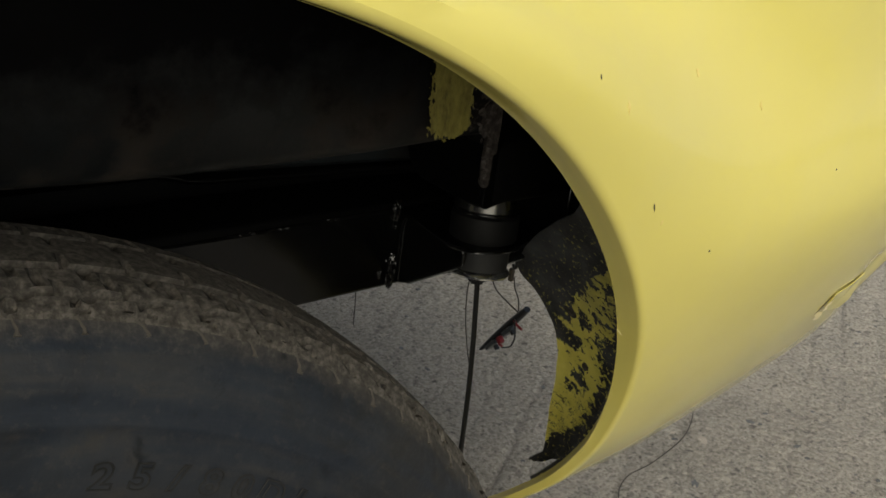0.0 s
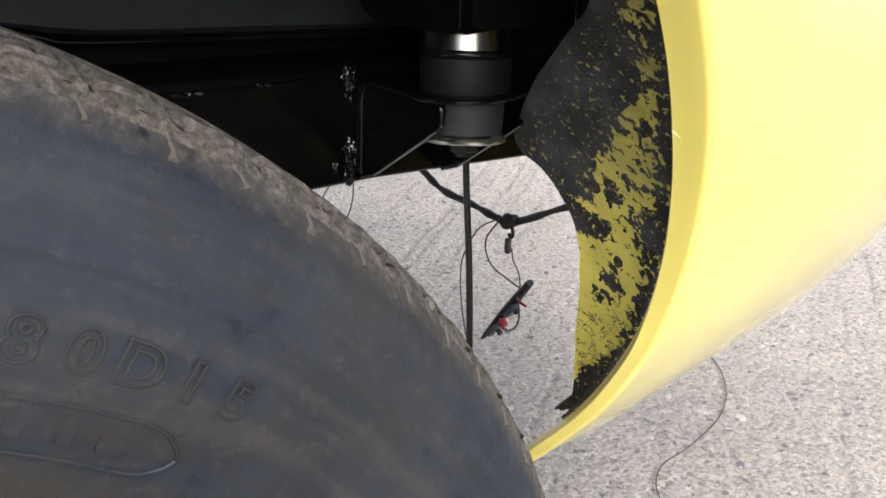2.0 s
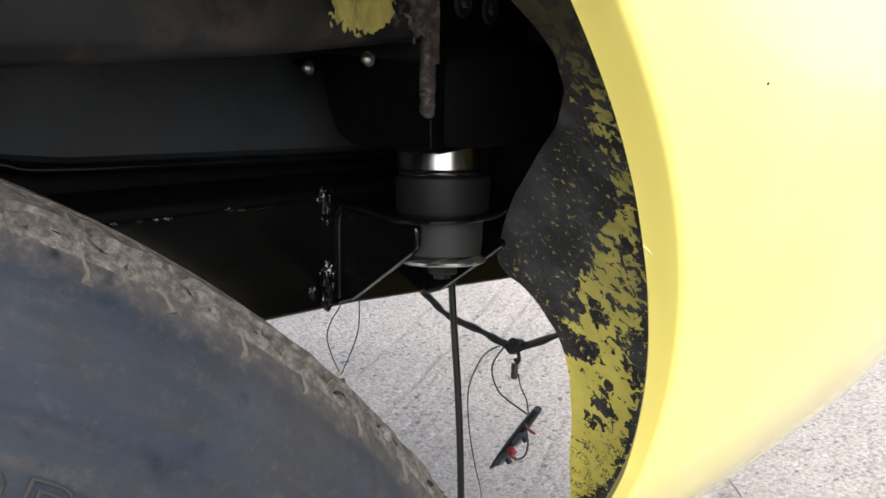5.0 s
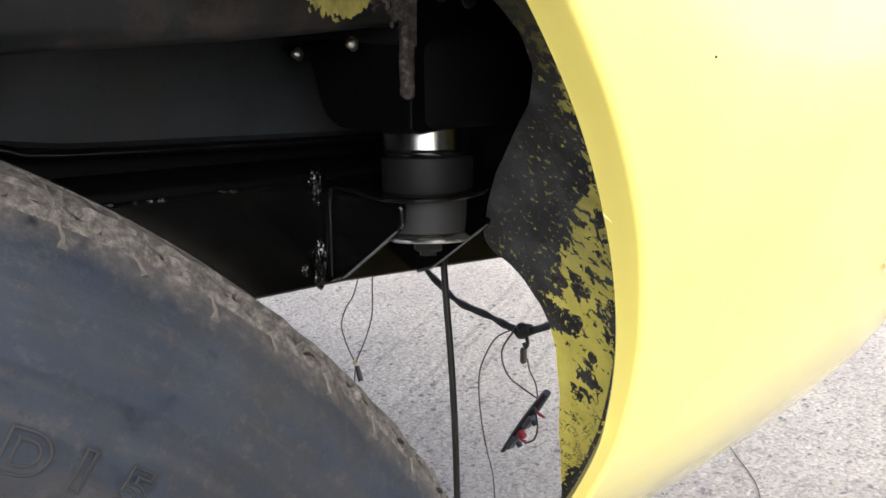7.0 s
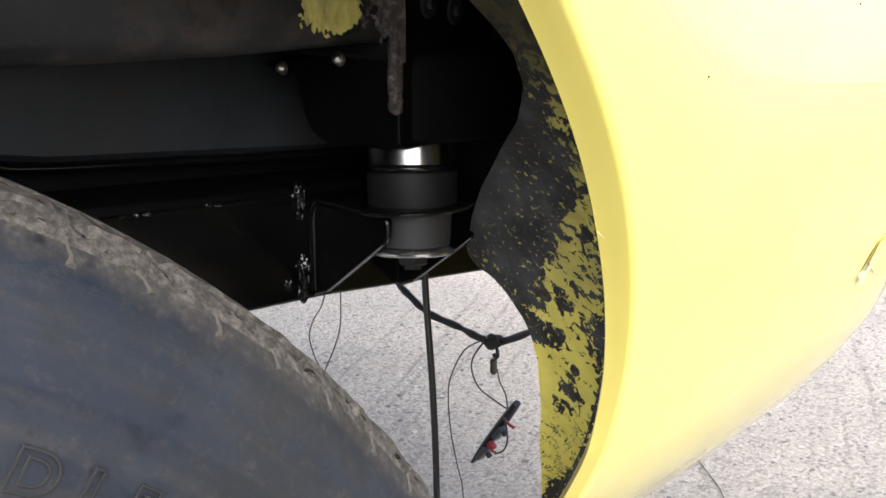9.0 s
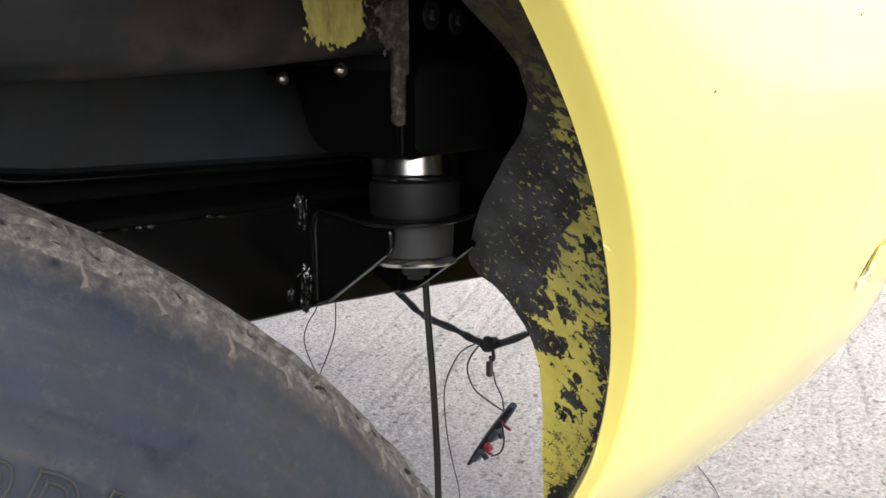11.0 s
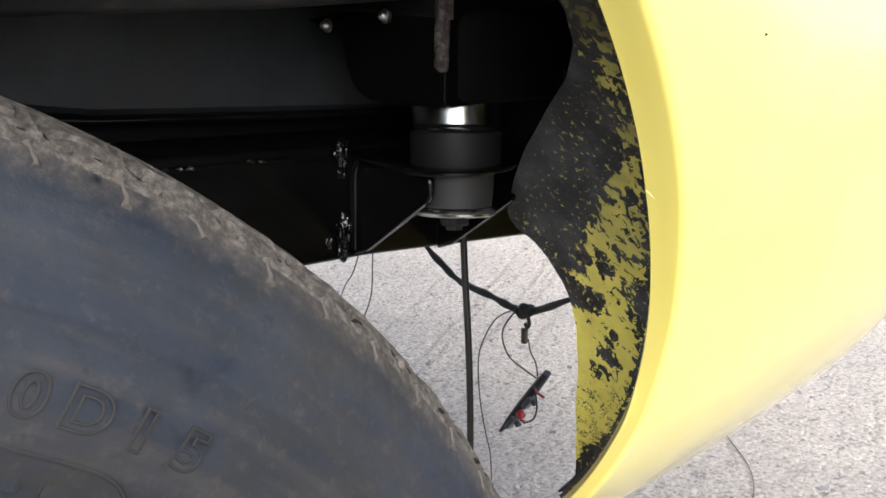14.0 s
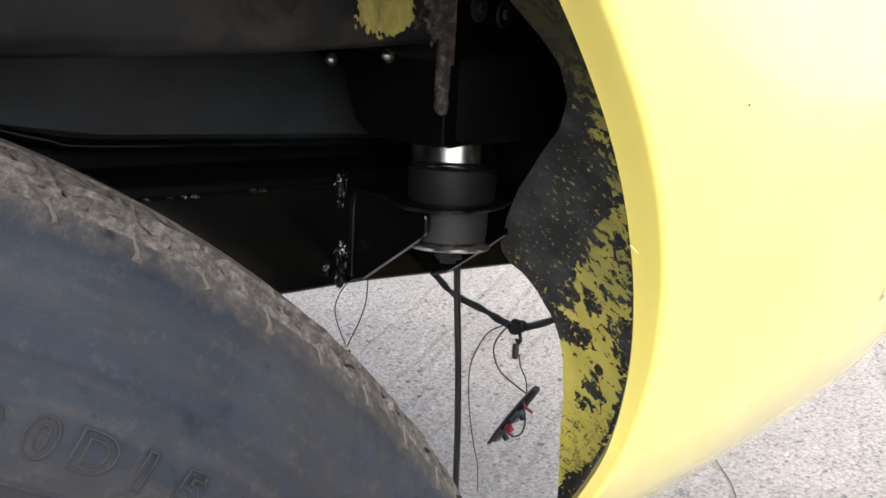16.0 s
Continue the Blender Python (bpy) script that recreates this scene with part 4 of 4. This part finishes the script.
def build_tub():
    tub = thing("body_tub", "grimy dark grey steel inner wing and floor tub", "car body", (-0.4, 0.3, 0.6))
    bm = bmesh.new()
    plate(bm, [(-0.85, 0.126, 0.672), (-0.85, 0.126, 0.650), (-0.30, 0.126, 0.617), (-0.211, 0.126, 0.6020), (-0.19, 0.126, 0.5990), (-0.06, 0.126, 0.5924), (0.0, 0.126, 0.5898), (0.0, 0.126, 0.672)], Vector((0, 1.3, 0)), 0.003)
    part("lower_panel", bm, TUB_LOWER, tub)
    bm = bmesh.new()
    shape = ((0.650, 0.125), (0.6485, 0.03), (0.6495, 0.006), (0.653, 0.0), (0.658, -0.003), (0.70, -0.004), (0.715, -0.0043), (0.80, -0.006), (0.93, 0.0), (0.94, 0.2))

    def sheet(x, y, z):
        return (x, y + 0.0015 * noise.noise((x * 14, z * 10, 0)), z + 0.0025 * noise.noise((x * 9, 3.0, 0)) * (1 if z < 0.66 else 0) + (0.0045 * min(1.0, (x + 0.16) / 0.06) if x > -0.16 and z < 0.66 else 0) + (0.02 * (-0.2 - x) if x < -0.2 and z < 0.7 else 0))

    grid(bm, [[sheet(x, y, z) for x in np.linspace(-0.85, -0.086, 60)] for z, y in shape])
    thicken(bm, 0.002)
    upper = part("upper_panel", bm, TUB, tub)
    bm = bmesh.new()
    plate(bm, [(-0.086, 0.004, 0.646), (-0.010, 0.032, 0.646), (-0.010, 0.9, 0.646), (-0.086, 0.9, 0.646)], Vector((0, 0, 0.29)), 0.002)
    part("corner_post", bm, UNDERSEAL, tub)
    bm = bmesh.new()
    box(bm, (-0.010, 0.058, 0.62), (0.42, 1.4, 0.94), 0.006)
    part("rear_floor", bm, UNDERSEAL, tub)
    bm = bmesh.new()
    box(bm, (-1.30, 0.10, 0.94), (0.42, 1.4, 0.96), 0.006)
    part("deck", bm, UNDERSEAL, tub)
    bm = bmesh.new()
    box(bm, (-1.30, -0.02, 0.40), (-0.9, 1.4, 0.94), 0.01)
    part("bulkhead", bm, UNDERSEAL, tub)
    bm = bmesh.new()
    plate(bm, [(-0.012, 0.044, 0.57), (0.012, -0.075, 0.57), (0.012, -0.075, 0.80), (-0.012, 0.044, 0.80)], Vector((0.004, 0.001, 0)), 0.001)
    part("closing_panel", bm, UNDERSEAL, tub)
    # yellow paint brushed over the panel's corner, its rim broken into flecks
    part("yellow_daub", flecked(-0.139, -0.106, 0.656, 0.76, -0.0068, lambda x, z: daub_hold(x, z), 0.00036), YELLOW_DAUB, upper, "brushed-on yellow paint daub")
    part("rusty_edge", flecked(-0.116, -0.0862, 0.646, 0.74, -0.0062, lambda x, z: rust_hold(x, z), 0.0004), RUST_GREY, upper, "pitted rusty edge")


build_tub()


def build_pipe():
    bm = bmesh.new()
    tube(bm, [(-0.60, 0.119, 0.648), (-0.30, 0.119, 0.619), (-0.225, 0.119, 0.6040), (-0.205, 0.119, 0.5990), (-0.15, 0.119, 0.5958), (-0.09, 0.119, 0.5928), (-0.02, 0.119, 0.590)], 0.0024, 10)
    solo("brake_pipe", bm, BLACK, "thin gloss black brake pipe under the floor edge", "pipe")
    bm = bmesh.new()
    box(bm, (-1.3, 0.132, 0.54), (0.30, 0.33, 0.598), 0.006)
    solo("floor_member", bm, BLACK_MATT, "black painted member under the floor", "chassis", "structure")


build_pipe()


# ---- chassis outrigger, bush and body mount ----
def bead(bm, pts, rnd, size):
    for p in pts:
        m = Matrix.Translation(Vector(p) + Vector((rnd.uniform(-1, 1), rnd.uniform(-1, 1), rnd.uniform(-1, 1))) * size * 0.35) @ Euler((rnd.random() * 3, rnd.random() * 3, rnd.random() * 3)).to_matrix().to_4x4()
        s = size * rnd.uniform(0.6, 1.25)
        bmesh.ops.create_icosphere(bm, subdivisions=2, radius=s, matrix=m @ Matrix.Diagonal((1, rnd.uniform(0.7, 1.3), rnd.uniform(0.7, 1.3), 1)))


def lump(bm, at, size, rnd):
    """A run of weld metal: a long, uneven drop."""
    made = bmesh.ops.create_icosphere(bm, subdivisions=4, radius=1.0)
    shift = Vector((rnd.uniform(0, 9), rnd.uniform(0, 9), 0))
    for v in made["verts"]:
        n = v.co.normalized()
        k = 1.0 + 0.30 * noise.noise(n * 1.7 + shift) + 0.22 * noise.noise(n * 4.1 + shift)
        v.co = Vector(at) + Vector((n.x * size[0], n.y * size[1], n.z * size[2])) * k


RAIL_H = 0.0555                  # height of the chassis side rail


def on_rail(x, y, z):
    """From the rail's own run (y into the car, z up from its foot) to the place."""
    return Vector((x, 0.084 + 0.09 * (x + 0.08) + y, 0.5234 - 0.0304 * (x + 0.08) - 0.045 * max(0.0, x + 0.068) + z))


def build_outrigger():
    rig = thing("chassis_outrigger", "freshly painted gloss black chassis outrigger with weld beads", "chassis", (-0.05, 0.1, 0.5))
    rnd = random.Random(2)
    bm = bmesh.new()
    box(bm, (-1.2, 0.0, 0.0), (0.42, 0.055, RAIL_H), 0.0025, 3)
    bmesh.ops.bisect_plane(bm, geom=list(bm.verts) + list(bm.edges) + list(bm.faces), plane_co=(-0.068, 0, 0), plane_no=(1, 0, 0))
    for v in bm.verts:
        v.co = on_rail(*v.co)
    beam = part("side_rail", bm, BLACK, rig)
    bm = bmesh.new()
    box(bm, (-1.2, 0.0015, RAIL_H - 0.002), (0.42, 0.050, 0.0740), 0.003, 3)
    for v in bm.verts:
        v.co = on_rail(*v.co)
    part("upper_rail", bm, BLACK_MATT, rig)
    left = [(0.088, 0.5235), (0.0692, 0.5310), (0.0215, 0.5632), (0.0192, 0.5665), (0.0185, 0.5735), (0.0205, 0.5768), (0.030, 0.5764), (0.0643, 0.5742), (0.0760, 0.5752), (0.082, 0.5775), (0.088, 0.5775)]
    right = [(0.088, 0.5190), (0.0745, 0.5245), (0.0268, 0.5572), (0.0240, 0.5610), (0.0235, 0.5715), (0.0270, 0.5765), (0.060, 0.5755), (0.088, 0.5775)]
    for x, outline in ((-0.079, left), (-0.022, right)):
        bm = bmesh.new()
        plate(bm, [(x, y, z) for y, z in outline], Vector((0.0035, 0, 0)), 0.0009)
        part("side_plate", bm, BLACK, rig)
    bm = bmesh.new()
    plate(bm, [(-0.015, 0.002, 0.5720), (-0.015, 0.088, 0.5640), (-0.015, 0.088, 0.622), (-0.015, 0.002, 0.622)], Vector((0.003, 0, 0)), 0.0008)
    part("back_plate", bm, BLACK, rig)
    # top plate with a rounded end that takes the bush
    bm = bmesh.new()
    nose = [(BX + 0.0305 * math.cos(radians(a)), BY + 0.0265 * math.sin(radians(a))) for a in range(180, 361, 15)]
    plate(bm, [(-0.0805, 0.090, 0.575)] + [(x, y, 0.5755 + 0.00002 * (90 - 1000 * y)) for x, y in nose] + [(-0.0195, 0.090, 0.575)], Vector((0, 0, 0.0026)), 0.0008)
    part("top_plate", bm, BLACK, rig)
    bm = bmesh.new()
    lump(bm, on_rail(-0.0845, -0.0015, 0.0535), (0.0046, 0.0036, 0.0085), rnd)
    lump(bm, on_rail(-0.0850, -0.0010, 0.0455), (0.0026, 0.0030, 0.0042), rnd)
    part("upright_weld", bm, GLOSS_WELD, beam, "lumpy gloss black weld")
    bm = bmesh.new()
    lump(bm, on_rail(-0.0845, -0.0015, 0.0145), (0.0044, 0.0036, 0.0100), rnd)
    lump(bm, on_rail(-0.0850, -0.0010, 0.0050), (0.0028, 0.0030, 0.0055), rnd)
    lump(bm, on_rail(-0.0930, -0.0002, 0.0100), (0.0022, 0.0014, 0.0030), rnd)
    part("upright_weld", bm, GLOSS_WELD, beam, "lumpy gloss black weld")
    bm = bmesh.new()
    for x in np.concatenate([np.arange(-0.178, -0.150, 0.0062), np.arange(-0.215, -0.185, 0.008), np.arange(-0.135, -0.128, 0.004)]):
        if rnd.random() < 0.35:
            continue
        lump(bm, on_rail(x + rnd.uniform(-1, 1) * 0.001, 0.0, RAIL_H - 0.0010 + rnd.uniform(-1, 1) * 0.0008), (0.0018 * rnd.uniform(0.6, 1.4), 0.0010, 0.0011), rnd)
    part("long_weld", bm, GLOSS_WELD, beam, "lumpy gloss black weld bead", kind="stuff")
    bm = bmesh.new()
    tube(bm, [on_rail(-0.0790, -0.0025, 0.006), on_rail(-0.0790, -0.0030, 0.030), on_rail(-0.0785, -0.0030, 0.046), on_rail(-0.0770, -0.0060, 0.0525)], 0.0030, 12)
    part("bent_flange", bm, BLACK, rig)
    # paint worn off the plates' cut edges
    for pts, r in (([(-0.0792, 0.0690, 0.5309), (-0.0792, 0.045, 0.5471), (-0.0792, 0.0220, 0.5626)], 0.00035), ([(-0.0222, 0.0742, 0.5244), (-0.0222, 0.050, 0.5410), (-0.0222, 0.0272, 0.5567)], 0.00035)):
        bm = bmesh.new()
        tube(bm, pts, r, 6)
        part("worn_edge", bm, WORN_EDGE, rig, "bare worn plate edge")


BX, BY = -0.0565, 0.0290
build_outrigger()


def build_bush():
    bush = thing("body_mount_bush", "grey-black rubber body mount bush with bright steel sleeve", "bush", (BX, BY, 0.55))
    mid = Matrix.Translation((BX, BY, 0.58))
    turn = mid @ Matrix.Rotation(radians(8.0), 4, Vector((-0.78, 0.62, 0))) @ mid.inverted() @ Matrix.Translation((BX, BY, 0))
    bm = bmesh.new()
    lathe(bm, [(0.0, 0.5962), (0.0196, 0.5962), (0.0202, 0.5967), (0.0202, 0.6072), (0.0196, 0.6078), (0.0, 0.6078)], 64, turn)
    part("sleeve", bm, STEEL, bush, "bright steel sleeve")
    bm = bmesh.new()
    lathe(bm, [(0.0, 0.5940), (0.0180, 0.5940), (0.0206, 0.5934), (0.0213, 0.5926), (0.0208, 0.578), (0.0202, 0.5765), (0.0, 0.5765)], 64, turn)
    part("upper_rubber", bm, BUSH, bush)
    bm = bmesh.new()
    lathe(bm, [(0.0, 0.5963), (0.0190, 0.5963), (0.0199, 0.5956), (0.0201, 0.5948), (0.0198, 0.5940), (0.0188, 0.5936), (0.0, 0.5936)], 64, turn)
    part("seal_ring", bm, GLOSS, bush, "gloss black seal ring")
    bm = bmesh.new()
    lathe(bm, [(0.0, 0.578), (0.0178, 0.578), (0.0181, 0.573), (0.0178, 0.564), (0.0170, 0.5580), (0.0, 0.5580)], 64, turn)
    part("lower_rubber", bm, BUSH_PALE, bush, "paler grey rubber")
    bm = bmesh.new()
    lathe(bm, [(0.0, 0.5590), (0.0172, 0.5590), (0.0190, 0.5574), (0.0196, 0.5562), (0.0193, 0.5552), (0.0175, 0.5544), (0.0, 0.5544)], 64, turn)
    part("washer", bm, WASHER_STEEL, bush, "bright steel washer")
    bm = bmesh.new()
    lathe(bm, [(0.0, 0.555), (0.0072, 0.555), (0.0072, 0.5505), (0.0062, 0.5495), (0.0042, 0.5495), (0.0042, 0.5475), (0.0, 0.5475)], 6, turn)
    part("nut", bm, BLACK_DULL, bush, smooth=False)


build_bush()


def build_mount():
    mount = thing("body_mount_box", "black painted body mount box with bolts and a rusty corner", "bracket", (-0.045, 0.05, 0.6))
    bm = bmesh.new()
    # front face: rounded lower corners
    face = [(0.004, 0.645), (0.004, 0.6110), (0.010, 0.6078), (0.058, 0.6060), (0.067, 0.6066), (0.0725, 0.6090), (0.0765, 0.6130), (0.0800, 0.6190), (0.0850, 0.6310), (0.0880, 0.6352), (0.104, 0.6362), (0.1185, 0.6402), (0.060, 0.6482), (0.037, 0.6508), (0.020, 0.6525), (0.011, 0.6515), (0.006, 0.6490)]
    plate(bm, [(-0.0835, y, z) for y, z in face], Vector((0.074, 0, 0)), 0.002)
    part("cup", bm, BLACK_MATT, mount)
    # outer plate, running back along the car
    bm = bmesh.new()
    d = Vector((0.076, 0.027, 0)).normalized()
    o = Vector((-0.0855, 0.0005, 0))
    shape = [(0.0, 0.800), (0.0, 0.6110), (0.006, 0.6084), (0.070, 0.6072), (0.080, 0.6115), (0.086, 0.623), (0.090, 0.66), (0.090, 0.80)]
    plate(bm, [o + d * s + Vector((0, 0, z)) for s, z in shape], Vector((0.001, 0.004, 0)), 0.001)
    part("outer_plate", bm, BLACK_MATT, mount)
    bm = bmesh.new()
    tube(bm, [(-0.0862, 0.0020, 0.6262), (-0.0864, 0.0014, 0.6275), (-0.0866, 0.0012, 0.632), (-0.0866, 0.0010, 0.640), (-0.0868, 0.0008, 0.652), (-0.0872, 0.0008, 0.70)], lambda s: 0.0032 if s > 0.02 else 0.0027, 20, steps=16)
    for v in bm.verts:
        v.co += Vector((1, 0.6, 0)) * (0.0010 * noise.noise(v.co * 220) + 0.0006 * noise.noise(v.co * 700))
    part("rusty_seam", bm, RUST_GREY, mount, "rusty welded corner seam")
    for x, y, z in ((-0.0855, 0.0933, 0.6388), (-0.0860, 0.0433, 0.6454)):
        bm = bmesh.new()
        turn = Matrix.Translation((x, y, z)) @ Matrix.Rotation(radians(-90), 4, "Y")
        lathe(bm, [(0.0, 0.0036), (0.0012, 0.0033), (0.0021, 0.0023), (0.0024, 0.0006), (0.0034, 0.0005), (0.0034, -0.001)], 20, turn)
        part("bolt", bm, ZINC, mount, "domed zinc bolt")
    for s, z in ((0.0235, 0.6692), (0.0455, 0.6660)):
        p = o + d * s + Vector((0, 0, z))
        n = Vector((d.y, -d.x, 0))
        turn = Matrix.Translation(p) @ n.to_track_quat("Z", "Y").to_matrix().to_4x4()
        bm = bmesh.new()
        lathe(bm, [(0.0022, 0.0010), (0.0048, 0.0010), (0.0054, 0.0015), (0.0060, 0.0012), (0.0062, -0.001)], 32, turn)
        lathe(bm, [(0.0, 0.0030), (0.0020, 0.0029), (0.0025, 0.0022), (0.0026, 0.0008)], 6, turn)
        part("washer_bolt", bm, GRIME_STEEL, mount, "grimy bolt with a round washer")


build_mount()


# ---- cables and loose lamp ----
LX = 0.42                         # all of the loose wiring hangs in one plane behind the car


def build_cables():
    bm = bmesh.new()
    tube(bm, [(0.0, 0.092, 0.56), (0.0, 0.0916, 0.517), (0.0, 0.0852, 0.455), (0.0, 0.0818, 0.39), (0.0, 0.080, 0.25), (0.0, 0.082, 0.12)], 0.0020, 10)
    solo("hanging_cable", bm, CABLE, "straight black cable hanging from the chassis outrigger", "cable")
    loom = thing("wiring_loom", "taped black wiring loom with loose wires hanging under the car", "wiring loom", (LX, 0.49, 0.289))
    bm = bmesh.new()
    run = [(LX, 0.88, 0.60), (LX, 0.80, 0.42), (LX, 0.70, 0.330), (LX, 0.65, 0.303), (LX, 0.615, 0.291), (LX, 0.56, 0.288), (LX, 0.52, 0.284), (LX, 0.49, 0.287), (LX, 0.44, 0.311), (LX, 0.36, 0.36), (LX, 0.3, 0.45), (LX, 0.28, 0.63)]
    tube(bm, run, lambda s: 0.0042 + 0.0011 * math.sin(s * 70) * math.sin(s * 23), 10, steps=10)
    trunk = part("trunk", bm, TAPE, loom)
    bm = bmesh.new()
    tube(bm, [(LX - 0.004, 0.500, 0.281), (LX - 0.004, 0.493, 0.287), (LX - 0.003, 0.482, 0.292)], lambda s: 0.0062 + 0.0022 * math.sin(3.14 * s), 10)
    bead(bm, [(LX - 0.006, 0.490, 0.292), (LX - 0.006, 0.497, 0.286)], random.Random(1), 0.0055)
    part("tape_knot", bm, TAPE, trunk, "lump of wound insulating tape")
    bm = bmesh.new()
    tube(bm, [(LX - 0.006, 0.486, 0.285), (LX - 0.007, 0.482, 0.276), (LX - 0.006, 0.486, 0.270), (LX - 0.006, 0.490, 0.274)], 0.0022, 8)
    part("wire_loop", bm, CABLE, loom)
    bm = bmesh.new()
    box(bm, (LX - 0.009, 0.4870, 0.249), (LX - 0.002, 0.4945, 0.268), 0.0026, 3)
    part("connector", bm, BROWN, loom, "brown bullet connector")
    for name, pts, r in (("thin_wire", [(LX, 0.515, 0.283), (LX, 0.548, 0.262), (LX, 0.572, 0.225), (LX, 0.579, 0.195), (LX, 0.574, 0.150), (LX, 0.562, 0.110), (LX, 0.552, 0.085), (LX, 0.548, 0.05)], 0.0009),
                         ("thin_wire", [(LX, 0.512, 0.283), (LX, 0.532, 0.258), (LX, 0.535, 0.240), (LX, 0.522, 0.222), (LX, 0.495, 0.2145), (LX, 0.470, 0.210)], 0.0011),
                         ("thin_wire", [(LX, 0.490, 0.254), (LX, 0.486, 0.240), (LX, 0.476, 0.228), (LX, 0.472, 0.212)], 0.0009)):
        bm = bmesh.new()
        tube(bm, pts, r, 6)
        part(name, bm, BROWN_WIRE, loom)
    for name, pts, r in (("thin_wire", [(LX, 0.826, 0.44), (LX, 0.838, 0.31), (LX, 0.858, 0.250), (LX, 0.884, 0.218), (LX, 0.897, 0.190), (LX, 0.886, 0.165), (LX, 0.865, 0.143)], 0.0010),
                         ("thin_wire", [(LX, 0.822, 0.44), (LX, 0.812, 0.31), (LX, 0.812, 0.265), (LX, 0.815, 0.225), (LX, 0.831, 0.190), (LX, 0.853, 0.155), (LX, 0.860, 0.143)], 0.0010)):
        bm = bmesh.new()
        tube(bm, pts, r, 6)
        part(name, bm, BROWN_WIRE, loom)
    bm = bmesh.new()
    bead(bm, [(LX, 0.862, 0.141)], random.Random(5), 0.0062)
    part("cream_plug", bm, CREAM, loom, "small cream plug")
    bm = bmesh.new()
    tube(bm, [(LX, 0.859, 0.137), (LX, 0.853, 0.126), (LX, 0.849, 0.117)], 0.0038, 8)
    part("plug_tail", bm, CABLE, loom)
    bm = bmesh.new()
    tube(bm, [(LX, 0.863, 0.135), (LX, 0.866, 0.10), (LX, 0.852, 0.06), (LX, 0.85, 0.003)], 0.0009, 6)
    part("thin_wire", bm, BROWN_WIRE, loom)
    # a thin wire lying in a curve on the concrete
    bm = bmesh.new()
    tube(bm, [(1.02, 0.72, 0.003), (0.95, 0.63, 0.003), (0.858, 0.528, 0.003), (0.785, 0.427, 0.003), (0.700, 0.365, 0.003), (0.599, 0.336, 0.003), (0.535, 0.328, 0.003), (0.490, 0.300, 0.003), (0.453, 0.248, 0.003), (0.425, 0.205, 0.003), (0.40, 0.185, 0.003)], 0.0008, 6)
    solo("loose_wire", bm, BROWN_WIRE, "thin dark wire curled on the concrete", "wire")


build_cables()


def build_lamp():
    lamp = thing("number_plate_lamp", "dangling black number plate lamp with red clips, unscrewed", "lamp", (LX, 0.49, 0.12))
    a, b = Vector((LX, 0.4565, 0.2225)), Vector((LX, 0.532, 0.1235))
    d = (b - a).normalized()
    n = Vector((0, -d.z, d.y))          # across, towards the lower right
    if n.z > 0:
        n = -n
    length = (b - a).length
    bm = bmesh.new()
    rows = []
    for s in np.linspace(0, 1, 13):
        w = 0.0085 * (1 - 0.25 * s) * (math.sin(math.pi * min(1, 0.09 + s * 0.89)) ** 0.35)
        c = a + d * (length * s)
        rows.append([c + n * (w * math.cos(t) * 0.75) + Vector((1, 0, 0)) * (0.0065 * math.sin(t) * (0.5 + 0.5 * w / 0.0085)) for t in np.linspace(0, 2 * math.pi, 13)])
    grid(bm, rows)
    bmesh.ops.remove_doubles(bm, verts=list(bm.verts), dist=0.0001)
    bmesh.ops.holes_fill(bm, edges=list(bm.edges))
    bmesh.ops.recalc_face_normals(bm, faces=bm.faces)
    part("housing", bm, GREY_PLASTIC, lamp)
    turn = Matrix((( d.x, n.x, 1, 0), (d.y, n.y, 0, 0), (d.z, n.z, 0, 0), (0, 0, 0, 1)))

    def block(s, off, size, mat, name, label=""):
        m2 = bmesh.new()
        box(m2, [-v / 2 for v in size], [v / 2 for v in size], min(size) * 0.2)
        bmesh.ops.transform(m2, matrix=Matrix.Translation(a + d * (length * s) + n * off + Vector((-0.008, 0, 0))) @ turn, verts=list(m2.verts))
        part(name, m2, mat, lamp, label)

    block(0.36, 0.0085, (0.020, 0.007, 0.010), CLEAR, "lens", "clear bulb lens")
    block(0.72, 0.0075, (0.022, 0.006, 0.010), CLEAR, "lens", "clear bulb lens")
    block(0.30, 0.0140, (0.005, 0.007, 0.006), GREY_PLASTIC, "contact")
    block(0.66, 0.0150, (0.005, 0.007, 0.006), GREY_PLASTIC, "contact")
    block(0.55, 0.0105, (0.008, 0.010, 0.008), RED, "clip", "red plastic clip")
    for s, pts in ((0, [(0.17, 0.003), (0.17, 0.010), (0.13, 0.020)]), (1, [(0.56, 0.010), (0.57, 0.016), (0.54, 0.020)])):
        bm = bmesh.new()
        tube(bm, [a + d * (length * u) + n * v + Vector((-0.010, 0, 0)) for u, v in pts], 0.0017, 8)
        part("red_lead", bm, RED, lamp, "short red lead")
    bm = bmesh.new()
    tube(bm, [a + d * (length * u) + n * v + Vector((-0.012, 0, 0)) for u, v in ((0.14, 0.004), (0.26, 0.022), (0.40, 0.028), (0.54, 0.022))], 0.0011, 6)
    part("lead", bm, CABLE, lamp)


build_lamp()
